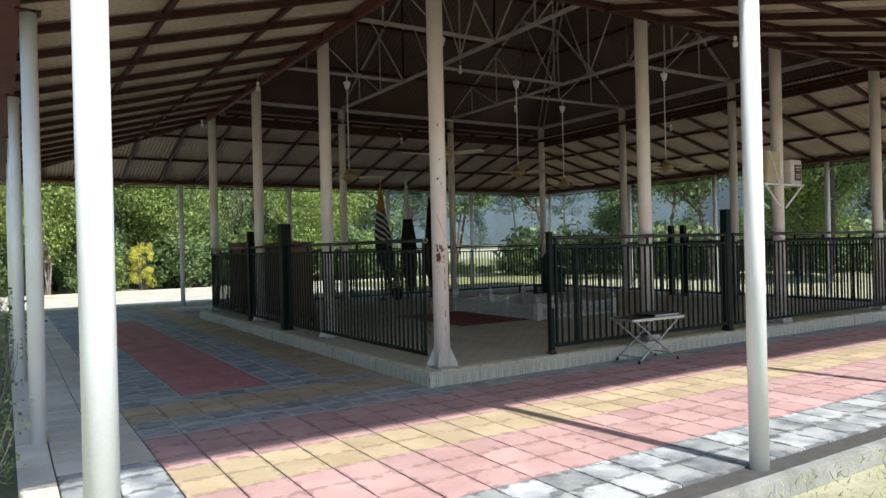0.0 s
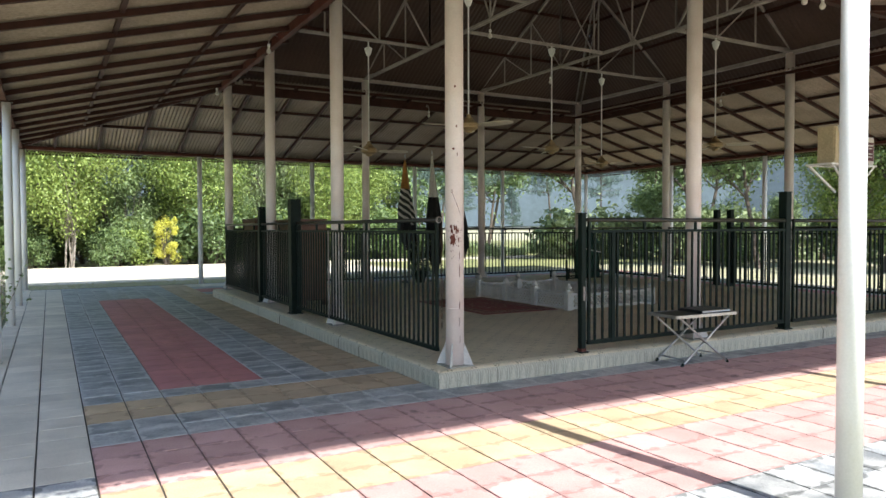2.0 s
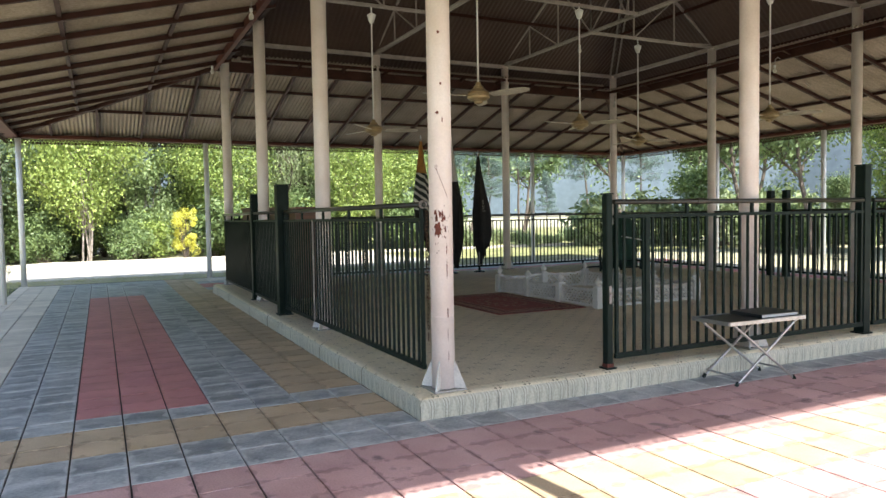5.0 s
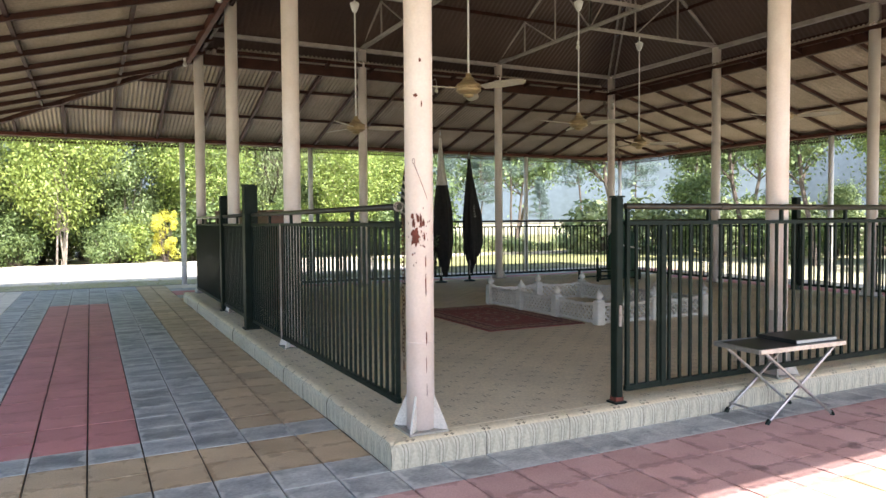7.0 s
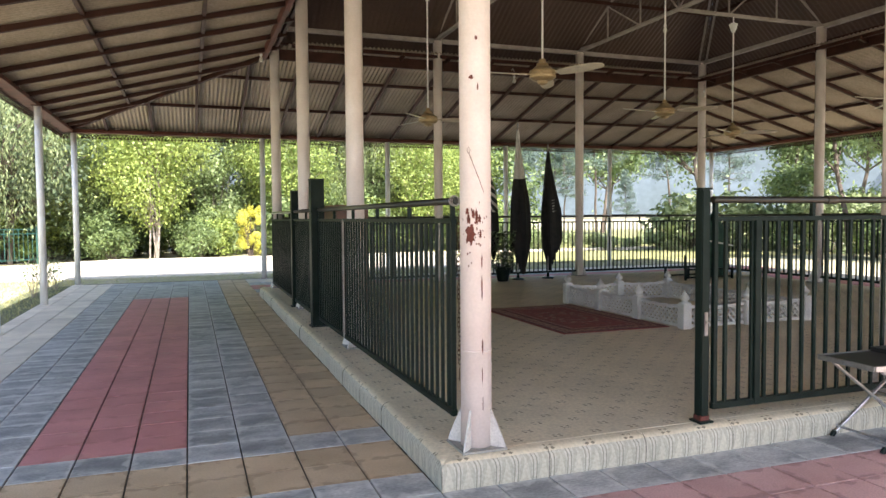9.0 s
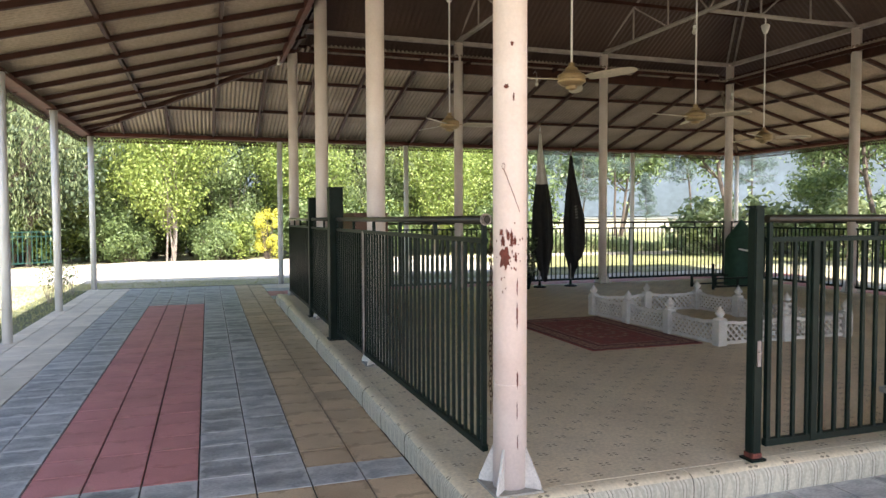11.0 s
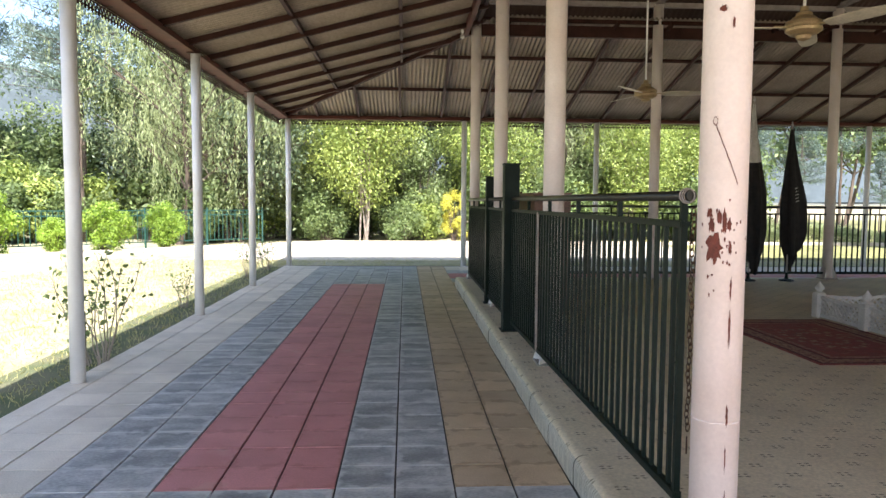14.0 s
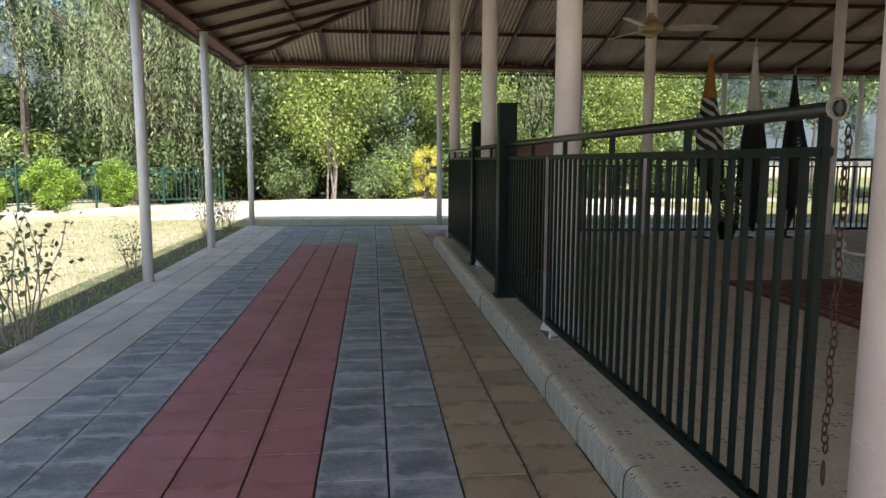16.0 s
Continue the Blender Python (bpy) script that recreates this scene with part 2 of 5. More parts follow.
def box(bm, x0, x1, y0, y1, z0, z1, bevel=0.0):
    """An axis-aligned block; returns its verts."""
    r = bmesh.ops.create_cube(bm, size=1, matrix=Matrix.Translation(((x0 + x1) / 2, (y0 + y1) / 2, (z0 + z1) / 2)) @ Matrix.Diagonal((x1 - x0, y1 - y0, z1 - z0, 1)))
    if bevel:
        es = list({e for v in r["verts"] for e in v.link_edges})
        bmesh.ops.bevel(bm, geom=es, offset=bevel, segments=2, affect="EDGES")
    return bm


def tube(bm, p0, p1, r0, r1=None, seg=10):
    p0, p1 = Vector(p0), Vector(p1)
    d = p1 - p0
    m = Matrix.Translation((p0 + p1) / 2) @ d.to_track_quat("Z", "Y").to_matrix().to_4x4()
    bmesh.ops.create_cone(bm, cap_ends=True, segments=seg, radius1=r0, radius2=r0 if r1 is None else r1, depth=d.length, matrix=m)
    return bm


def bar(bm, p0, p1, w, h, up=(0, 0, 1)):
    """A rectangular tube from p0 to p1, w wide and h high."""
    p0, p1 = Vector(p0), Vector(p1)
    d = (p1 - p0)
    y = d.normalized()
    x = y.cross(Vector(up)).normalized()
    z = x.cross(y)
    m = Matrix((x, y, z)).transposed().to_4x4()
    m.translation = (p0 + p1) / 2
    bmesh.ops.create_cube(bm, size=1, matrix=m @ Matrix.Diagonal((w, d.length, h, 1)))
    return bm


def lathe(bm, profile, seg=20, at=(0, 0, 0)):
    """A turned solid from (radius, height) pairs."""
    rings = []
    for r, z in profile:
        rings.append([bm.verts.new((at[0] + r * math.cos(2 * math.pi * k / seg), at[1] + r * math.sin(2 * math.pi * k / seg), at[2] + z)) for k in range(seg)])
    for a, b in zip(rings, rings[1:]):
        for k in range(seg):
            bm.faces.new((a[k], a[(k + 1) % seg], b[(k + 1) % seg], b[k]))
    bm.faces.new(rings[0][::-1])
    bm.faces.new(rings[-1])
    return bm


def raw(name, verts, faces, material, parent=None, label="", smooth=False):
    me = bpy.data.meshes.new(name)
    me.from_pydata(verts, [], faces)
    me.materials.append(material)
    if smooth:
        for p in me.polygons:
            p.use_smooth = True
    ob = new(name, me)
    ob.parent = parent
    return tagged(ob, label)


B = bmesh.new

# ---- plan ----
S = 3.1                     # column bays
N = 9.3                     # the inner square
XL, XR, YF, YB = -3.73, 13.05, -3.55, 13.33   # outer post lines
PX0, PX1, PY0, PY1 = -0.25, 9.55, -0.165, 9.55  # plinth
PH = 0.16
GZ = -0.045                 # lawn
TILE = 0.303

# ---- ground ----
bm = B()
bmesh.ops.create_grid(bm, x_segments=90, y_segments=90, size=700)
for v in bm.verts:
    v.co.x *= max(0.05, (abs(v.co.x) / 700))
    v.co.y *= max(0.05, (abs(v.co.y) / 700))
    v.co.z = GZ if v.co.y > -2.5 else -0.15
ground = tagged(part("ground", bm, M_GRASS), "dry pale lawn round the pavilion", "lawn", kind="structure")

# grass strip along the walkway, coloured dark for roof shade, and the pale path behind
bm = B()
box(bm, XL - 0.75, XL - 0.06, -3.7, 13.4, GZ - 0.1, GZ + 0.012)
tagged(part("flower_bed", bm, M_SHADED_GRASS), "thin grass and soil strip along the tiled walkway", "soil", kind="structure")
bm = B()
box(bm, -6.5, 7.5, 15.2, 21.4, GZ - 0.1, GZ + 0.01)
tagged(part("path", bm, M_PATH), "pale sunlit gravel path behind the pavilion", "path", kind="structure")

bm = B()
bmesh.ops.create_grid(bm, x_segments=40, y_segments=30, size=0.5, matrix=Matrix.Translation((33.5, 38.0, GZ + 0.02)) @ Matrix.Diagonal((51.0, 45.0, 1, 1)))
for v in bm.verts:
    v.co.z += 0.03 * noise.noise(v.co * 0.35)
tagged(part("meadow", bm, M_MEADOW), "rough yellow-green meadow behind the pavilion", "meadow", kind="structure")

# ---- walkway slab, plinth ----
pave = tagged(new("pavement"), "walkway of coloured square tiles round the plinth", "pavement", kind="structure")
bm = B()
box(bm, XL - 0.06, XR + 0.06, YF - 0.17, YB + 0.12, GZ - 0.2, -0.014, 0.01)
part("slab", bm, M_CONC, pave)
bm = B()
box(bm, PX0 - TILE * 11 - 0.002, XR - 0.05, YF - 0.1, YB + 0.08, -0.02, -0.0125)
part("joint_bed", bm, M_JOINT, pave)
edge_mesh = bpy.data.meshes.new("edge_tile")
bm = B()
box(bm, XL - 0.062, PX0 - TILE * 11 - 0.004, 0.003, TILE * 2 - 0.003, -0.06, 0.0, 0.004)
bm.to_mesh(edge_mesh)
bm.free()
edge_mesh.materials.append(M_LIGHT)
for k in range(28):
    o = new("edge_tile", edge_mesh)
    o.parent = pave
    o.matrix_basis = pose(0, YF - 0.17 + k * TILE * 2, -0.001)


def tile_paint(x, y):
    """The paint of the tile whose centre is (x, y): bands that turn the corners of the plinth."""
    if x < PX0 and y > 1.05:
        k = int((PX0 - x) / TILE)
        if y > 9.9 and 2 <= k <= 8:
            return "slate"
        return ("yellow", "yellow", "slate", "slate", "red", "red", "red", "slate", "slate", "light", "light", "light")[min(k, 11)]
    if x < -2.97:
        return "light" if y > -1 else "grey"
    if x < PX0 and y > PY0:
        k = int((1.05 - y) / TILE)
        return ("slate", "yellow", "yellow", "slate", "slate")[min(k, 4)]
    if y < PY0:
        k = int((PY0 - y) / TILE)
        return ("slate", "worn", "worn", "worn", "yellow", "yellow", "worn", "worn", "worn", "grey", "grey", "grey", "grey")[min(k, 12)]
    k = int((y - PY1 if y > PY1 else x - PX1) / TILE)
    return ("yellow", "yellow", "slate", "slate", "red", "red", "red", "slate", "slate", "light", "light", "light")[min(k, 11)]


PAINT = {"red": M_RED, "worn": M_SUNLIT_WORN, "slate": M_SLATE, "yellow": M_YELLOW, "light": M_LIGHT, "grey": M_GREY}
h = TILE / 2 - 0.0052
g = TILE / 2 - 0.0036
TV = [(-h, -g, -0.03), (h, -g, -0.03), (h, g, -0.03), (-h, g, -0.03), (-h, -g, -0.0015), (h, -g, -0.0015), (h, g, -0.0015), (-h, g, -0.0015),
      (-h + 0.001, -g + 0.0004, 0), (h - 0.001, -g + 0.0004, 0), (h - 0.001, g - 0.0004, 0), (-h + 0.001, g - 0.0004, 0)]
TF = [(8, 9, 10, 11)] + [(a, (a + 1) % 4, 4 + (a + 1) % 4, 4 + a) for a in range(4)] + [(4 + a, 4 + (a + 1) % 4, 8 + (a + 1) % 4, 8 + a) for a in range(4)]
tile_mesh = {}
for paint, m in PAINT.items():
    me = bpy.data.meshes.new("tile_" + paint)
    me.from_pydata(TV, [], TF)
    me.materials.append(m)
    tile_mesh[paint] = me
rest = {p: ([], []) for p in PAINT}
rng = random.Random(4)
x_first = PX0 + TILE * 0.5 - TILE * 12
y_first = 1.05 + TILE * 0.5 - TILE * 16
near = []
for i in range(56):
    for j in range(58):
        x, y = x_first + i * TILE, y_first + j * TILE
        if x - h < XL - 0.06 or x + h > XR + 0.06 or y + h > YB + 0.12 or y - h < YF - 0.17:
            continue
        if PX0 - 0.01 < x < PX1 + 0.01 and PY0 - 0.01 < y < PY1 + 0.01:
            continue
        dz = rng.uniform(-0.0012, 0.0012)
        p = tile_paint(x, y)
        if (x < 0 and 0.1 < y < 4.4) or (-3.0 < x < 2.2 and -1.8 < y < 0.1):
            near.append((x, y, dz, p))
        else:
            vs, fs = rest[p]
            o = len(vs)
            vs.extend((x + a, y + b, c + dz) for a, b, c in TV)
            fs.extend(tuple(o + k for k in f) for f in TF)
for p, (vs, fs) in rest.items():
    tagged(raw("tiles", vs, fs, PAINT[p], pave), kind="stuff")

plinth = tagged(new("plinth"), "low plinth clad in patterned cream tiles", "plinth", kind="structure")


def floral(name, base, mark, step, kind):
    """Cream glazed tile with a printed motif that repeats each step: sprigs on the tread, leaves on the riser."""
    m = mat(name, base, tuple(v * 0.84 for v in base), 0.55, scale=1.6, fine=60, bump=0.03)
    nt = m.node_tree
    b = nt.nodes["Principled BSDF"]
    b.inputs["Specular IOR Level"].default_value = 0.25
    old = b.inputs["Base Color"].links[0].from_socket
    geo = nt.nodes.new("ShaderNodeNewGeometry")
    sep = nt.nodes.new("ShaderNodeSeparateXYZ")
    nt.links.new(geo.outputs["Position"], sep.inputs[0])

    def op(kind_, a, b_=None, c_=None):
        n = nt.nodes.new("ShaderNodeMath")
        n.operation = kind_
        for s, v in zip(n.inputs, (a, b_, c_)):
            if v is None:
                continue
            if isinstance(v, (int, float)):
                s.default_value = v
            else:
                nt.links.new(v, s)
        return n.outputs[0]
    x, y, z = sep.outputs
    if kind == "tread":
        def knot(shift):
            u = op("PINGPONG", op("MULTIPLY_ADD", x, 1 / step, 50.0 + shift), 0.5)
            v = op("PINGPONG", op("MULTIPLY_ADD", y, 1 / step, 50.0 + shift), 0.5)
            du, dv = op("ABSOLUTE", op("SUBTRACT", u, 0.075)), op("ABSOLUTE", op("SUBTRACT", v, 0.055))
            return op("LESS_THAN", op("ADD", op("MULTIPLY", du, 0.8), op("MULTIPLY", dv, 1.5)), 0.05)
        # four small leaves round each knot, the knots staggered row by row
        f = op("MULTIPLY", op("MAXIMUM", knot(0.0), knot(0.5)), 0.72)
    else:
        u = op("PINGPONG", op("MULTIPLY_ADD", op("ADD", x, y), 1 / step, 50.0), 0.5)
        low = op("LESS_THAN", z, PH - 0.016)
        # pairs of stems, and slanted leaves between them
        stem = op("LESS_THAN", op("ABSOLUTE", op("SUBTRACT", u, 0.10)), 0.030)
        w = op("ADD", op("MULTIPLY", u, 1.6), op("MULTIPLY", z, -3.4))
        leaf = op("LESS_THAN", op("ABSOLUTE", op("ADD", w, -0.18)), 0.16)
        leaf = op("MULTIPLY", leaf, op("GREATER_THAN", u, 0.16))
        f = op("MULTIPLY", op("MULTIPLY", op("MAXIMUM", stem, op("MULTIPLY", leaf, 0.35)), low), 0.62)
    mx = nt.nodes.new("ShaderNodeMix")
    mx.data_type = "RGBA"
    nt.links.new(f, mx.inputs[0])
    nt.links.new(old, mx.inputs[6])
    mx.inputs[7].default_value = (*mark, 1)
    nt.links.new(mx.outputs[2], b.inputs["Base Color"])
    return m


M_TREAD = floral("sprigged_floor_tile", (0.72, 0.62, 0.435), (0.07, 0.055, 0.04), 0.25, "tread")
M_RISER = floral("leaf_edge_tile", (0.575, 0.53, 0.415), (0.10, 0.10, 0.085), 0.108, "riser")
EDGE = 0.10                 # depth of the rounded edge tiles
bm = B()
box(bm, PX0 + 0.02, PX1 - 0.02, PY0 + 0.02, PY1 - 0.02, -0.01, PH - 0.03)
part("core", bm, M_JOINT, plinth)
bm = B()
box(bm, PX0 + EDGE + 0.001, PX1 - EDGE - 0.001, PY0 + EDGE + 0.001, PY1 - EDGE - 0.001, PH - 0.045, PH)
part("tread", bm, M_TREAD, plinth, "cream glazed floor tiles with small dark sprigs")


def edge_run(L, seed):
    """A round-nosed edge tile of length L along x, its outer face towards -y, slightly uneven."""
    rr = random.Random(seed)
    prof = [(0.004, -0.005), (0.001, 0.03), (0.0, 0.09), (0.004, 0.118), (0.014, 0.138), (0.030, 0.151), (0.050, 0.1575), (EDGE, PH)]
    n = 6
    vs, fs = [], []
    for k in range(n + 1):
        wob = rr.uniform(-0.003, 0.003)
        vs.extend((0.002 + (L - 0.004) * k / n, w + wob * (1 - w / EDGE), z) for w, z in prof)
    m = len(prof)
    for k in range(n):
        for q in range(m - 1):
            a = k * m + q
            fs.append((a, a + m, a + m + 1, a + 1))
    me = bpy.data.meshes.new("edge_stone")
    me.from_pydata(vs, [], fs)
    me.materials.append(M_RISER)
    me.materials.append(M_TREAD)
    for k, p in enumerate(me.polygons):
        p.use_smooth = True
        p.material_index = 1 if k % (m - 1) > 3 else 0
    return me


for length, starts in ((PX1 - PX0, ((PX0, PY0, 0), (PX1, PY1, 180))), (PY1 - PY0, ((PX0, PY1, -90), (PX1, PY0, 90)))):
    n = round(length / 0.61)
    meshes = [edge_run(length / n, q) for q in range(4)]
    for x, y, turn in starts:
        for k in range(n):
            o = new("edge_stone", meshes[k % 4])
            o.parent = plinth
            dy = rng.uniform(-0.004, 0.004)
            o.matrix_basis = pose(x, y, 0, 0, 0, turn) @ Matrix.Translation((length * k / n, dy, rng.uniform(-0.002, -0.0003)))

# ---- outer posts ----


def outer_post(x, y, label):
    t = thing("roof_post", label, "post", "outer roof posts", pose(x, y, 0))
    bm = B()
    tube(bm, (0, 0, -0.02), (0, 0, 3.24), 0.058, seg=20)
    part("pipe", bm, M_WHITE, t, smooth=False)
    bm = B()
    box(bm, -0.085, 0.085, -0.085, 0.085, 3.24, 3.252)
    part("cap_plate", bm, M_BROWN, t)
    return t


posts = [(-3.57, YF), (-3.64, -0.08)] + [(XL + 0.03, y) for y in (3.2, 6.5, 9.6, YB)]
posts += [(x, YF) for x in (0.09, 3.45, 6.75, 10.05, XR)]
posts += [(x, YB) for x in (0.2, 3.2, 6.4, 9.57, XR)]
posts += [(XR, y) for y in (-0.12, 3.2, 6.36, 9.5)]
p0 = outer_post(*posts[0], "white painted round steel post at the walkway edge")
for q in p0.children:
    for f in q.data.polygons:
        f.use_smooth = len(f.vertices) == 4 and q.name.startswith("pipe")
for x, y in posts[1:]:
    copy_thing(p0, pose(x, y, 0))

# ---- inner columns ----


def column(x, y, label):
    t = thing("column", label, "column", "columns of the inner square", pose(x, y, PH))
    bm = B()
    tube(bm, (0, 0, 0.012), (0, 0, 4.58), 0.083, seg=24)
    for z in (0.52, 3.55):
        tube(bm, (0, 0, z), (0, 0, z + 0.006), 0.0845, seg=24)
    o = part("shaft", bm, M_CREAM, t)
    for f in o.data.polygons:
        f.use_smooth = len(f.vertices) == 4
    bm = B()
    box(bm, -0.125, 0.125, -0.125, 0.125, 0, 0.012)
    part("base_plate", bm, M_CONC, t)
    for k in range(4):
        bm = B()
        a = k * math.pi / 2 + math.pi / 4
        c, s = math.cos(a), math.sin(a)
        vs = []
        for w in (-0.005, 0.005):
            vs.append([bm.verts.new((c * r - s * w, s * r + c * w, z)) for r, z in ((0.07, 0.012), (0.165, 0.012), (0.165, 0.03), (0.085, 0.21), (0.07, 0.21))])
        bm.faces.new(vs[0])
        bm.faces.new(vs[1][::-1])
        for q in range(5):
            bm.faces.new((vs[0][q], vs[1][q], vs[1][(q + 1) % 5], vs[0][(q + 1) % 5]))
        bmesh.ops.recalc_face_normals(bm, faces=bm.faces)
        part("gusset", bm, M_LATTICE, t)
    return t


spots = [(0, 0), (S, 0), (5.97, 0), (8.82, 0)] + [(0.05, N)] + [(i * S, N) for i in (1, 2, 3)] + [(0.065, S), (0.06, 2 * S), (N, S), (N, 2 * S)]
col0 = column(0.008, 0, "cream painted round steel column with rust patches")
col1 = column(*spots[1], "cream painted round steel column on four gussets")
for x, y in spots[2:]:
    copy_thing(col1, pose(x, y, PH))


def flake(name, ang, z, w, hgt, seed, owner):
    """A ragged patch of rust that hugs the shaft."""
    rr = random.Random(seed)
    bm = B()
    n = 26
    ring = []
    for k in range(n):
        a = 2 * math.pi * k / n
        f = 0.5 + 0.65 * rr.random()
        ring.append((f * w * math.cos(a), f * hgt * math.sin(a)))
    cv = bm.verts.new((0.0848 * math.cos(ang), 0.0848 * math.sin(ang), z))
    vs = [bm.verts.new((0.0846 * math.cos(ang + u / 0.083), 0.0846 * math.sin(ang + u / 0.083), z + v)) for u, v in ring]
    mid = [bm.verts.new((0.0849 * math.cos(ang + u * 0.5 / 0.083), 0.0849 * math.sin(ang + u * 0.5 / 0.083), z + v * 0.5)) for u, v in ring]
    for k in range(n):
        bm.faces.new((vs[k], vs[(k + 1) % n], mid[(k + 1) % n], mid[k]))
        bm.faces.new((mid[k], mid[(k + 1) % n], cv))
    part(name, bm, M_RUST, owner)


face = math.atan2(-3.1, -1.35)
for k in range(34):
    rs = random.Random(900 + k)
    flake("rust_speck", face + rs.gauss(-0.05, 0.38), 1.17 + rs.gauss(0, 0.085), 0.0035, 0.006 * rs.uniform(0.5, 1.6), 950 + k, col0)
for k in range(30):
    # a thin scrape that slants across the shaft from a small loop
    flake("scrape", face - 0.35 + 0.031 * k, 1.56 - 0.0068 * k - 0.0012 * math.sin(0.9 * k), 0.0022, 0.0052, 700 + k, col0)
for k in range(12):
    a = 2 * math.pi * k / 12
    flake("scrape", face - 0.38 + 0.09 * math.cos(a), 1.575 + 0.014 * math.sin(a), 0.0016, 0.004, 760 + k, col0)
for da, z, w, hh in ((-0.25, 1.14, 0.032, 0.065), (-0.42, 1.22, 0.011, 0.03), (0.1, 1.23, 0.010, 0.045), (-0.1, 1.245, 0.012, 0.025), (0.28, 1.22, 0.010, 0.028),
                     (0.33, 1.14, 0.008, 0.025), (-0.5, 1.26, 0.012, 0.02), (0.42, 1.0, 0.004, 0.05), (0.42, 0.86, 0.005, 0.07), (0.44, 0.55, 0.005, 0.045),
                     (0.42, 0.40, 0.003, 0.05), (0.1, 2.15, 0.008, 0.012), (-0.2, 1.95, 0.014, 0.012), (0.2, 1.9, 0.006, 0.02), (0.45, 0.25, 0.003, 0.04), (-0.05, 2.5, 0.01, 0.014)):
    flake("rust_patch", face + da, z, w, hh, int(z * 1000 + da * 77), col0)

# ---- verandah roof ----
EO = 0.22                  # overhang past the posts
ZE, KV = 3.34, 0.265       # sheet at the eave, rise for each metre


def skirt(name, o, along, inward, length, run, mate, pitch=0.080, amp=0.017, z0=ZE, hip=True):
    """A corrugated roof slope: from the eave corner o, running along for length and inward for run, cut by hips at both ends."""
    o, along, inward = Vector(o), Vector(along), Vector(inward)
    rise = KV * run
    nrm = Vector((0, 0, 1))
    step = pitch / 6
    n = int(length / step)
    vs, fs = [], []
    for k in range(n + 1):
        u = min(length, k * step)
        w = min(run, u, length - u) if hip else run
        dz = amp * math.sin(2 * math.pi * u / pitch)
        p = o + along * u
        vs.append(p + nrm * (z0 + dz))
        q = p + inward * max(w, 0.001)
        vs.append(q + nrm * (z0 + rise * max(w, 0.001) / run + dz))
    for k in range(n):
        a = 2 * k
        fs.append((a, a + 2, a + 3, a + 1))
    return raw(name, [tuple(v) for v in vs], fs, mate, None, smooth=True)


roof = tagged(new("roof"), "lower hipped verandah roof of corrugated sheets on brown steel", "roof", kind="structure")
ex0, ex1, ey0, ey1 = XL - EO, XR + EO, YF - EO, YB + EO
sides = [((ex0, ey0, 0), (0, 1, 0), (1, 0, 0), ey1 - ey0, 0.12 - ex0 - 0.0),
         ((ex1, ey0, 0), (0, 1, 0), (-1, 0, 0), ey1 - ey0, ex1 - N + 0.12),
         ((ex0, ey0, 0), (1, 0, 0), (0, 1, 0), ex1 - ex0, 0.12 - ey0),
         ((ex0, ey1, 0), (1, 0, 0), (0, -1, 0), ex1 - ex0, ey1 - N + 0.12)]
for o, al, inw, ln, run in sides:
    skirt("roof_sheet", o, al, inw, ln, run, M_SHEET).parent = roof


def slope_z(w, run):
    return ZE + KV * w


for o, al, inw, ln, run in sides:
    o, al, inw = Vector(o), Vector(al), Vector(inw)
    # purlins along the eave direction
    for f in (0.02, 0.36, 0.68, 0.985):
        w = run * f
        z = slope_z(w, run) - 0.045
        bm = B()
        bar(bm, o + al * w + inw * w + Vector((0, 0, z)), o + al * (ln - w) + inw * w + Vector((0, 0, z)), 0.05, 0.06)
        part("purlin", bm, M_BROWN, roof)
    # rafters down the slope
    n = round(ln / 0.93)
    for k in range(1, n):
        u = ln * k / n
        w = min(run, u, ln - u)
        if w < 0.3:
            continue
        bm = B()
        bar(bm, o + al * u + inw * 0.03 + Vector((0, 0, slope_z(0.03, run) - 0.075)), o + al * u + inw * w + Vector((0, 0, slope_z(w, run) - 0.075)), 0.05, 0.07)
        part("rafter", bm, M_BROWN, roof)
    # eave beam on the posts
    w = EO
    z = 3.285
    bm = B()
    bar(bm, o + al * (w - 0.05) + inw * w + Vector((0, 0, z)), o + al * (ln - w + 0.05) + inw * w + Vector((0, 0, z)), 0.075, 0.065)
    part("eave_beam", bm, M_REDBEAM, roof)
    # board under the overhang
    bm = B()
    bar(bm, o + al * 0.03 + inw * 0.115 + Vector((0, 0, 3.262)), o + al * (ln - 0.03) + inw * 0.115 + Vector((0, 0, 3.262)), 0.17, 0.016)
    part("soffit_board", bm, M_REDBEAM, roof)
    # fascia
    bm = B()
    bar(bm, o + inw * 0.01 + Vector((0, 0, 3.285)), o + al * ln + inw * 0.01 + Vector((0, 0, 3.285)), 0.012, 0.07)
    part("fascia", bm, M_BROWN, roof)
for cx, cy, ix, iy in ((ex0, ey0, 1, 1), (ex1, ey0, -1, 1), (ex0, ey1, 1, -1), (ex1, ey1, -1, -1)):
    bm = B()
    bar(bm, (cx, cy, ZE - 0.06), (cx + 3.92 * ix, cy + 3.92 * iy, ZE + KV * 3.92 - 0.06), 0.06, 0.09)
    part("hip_rafter", bm, M_BROWN, roof)

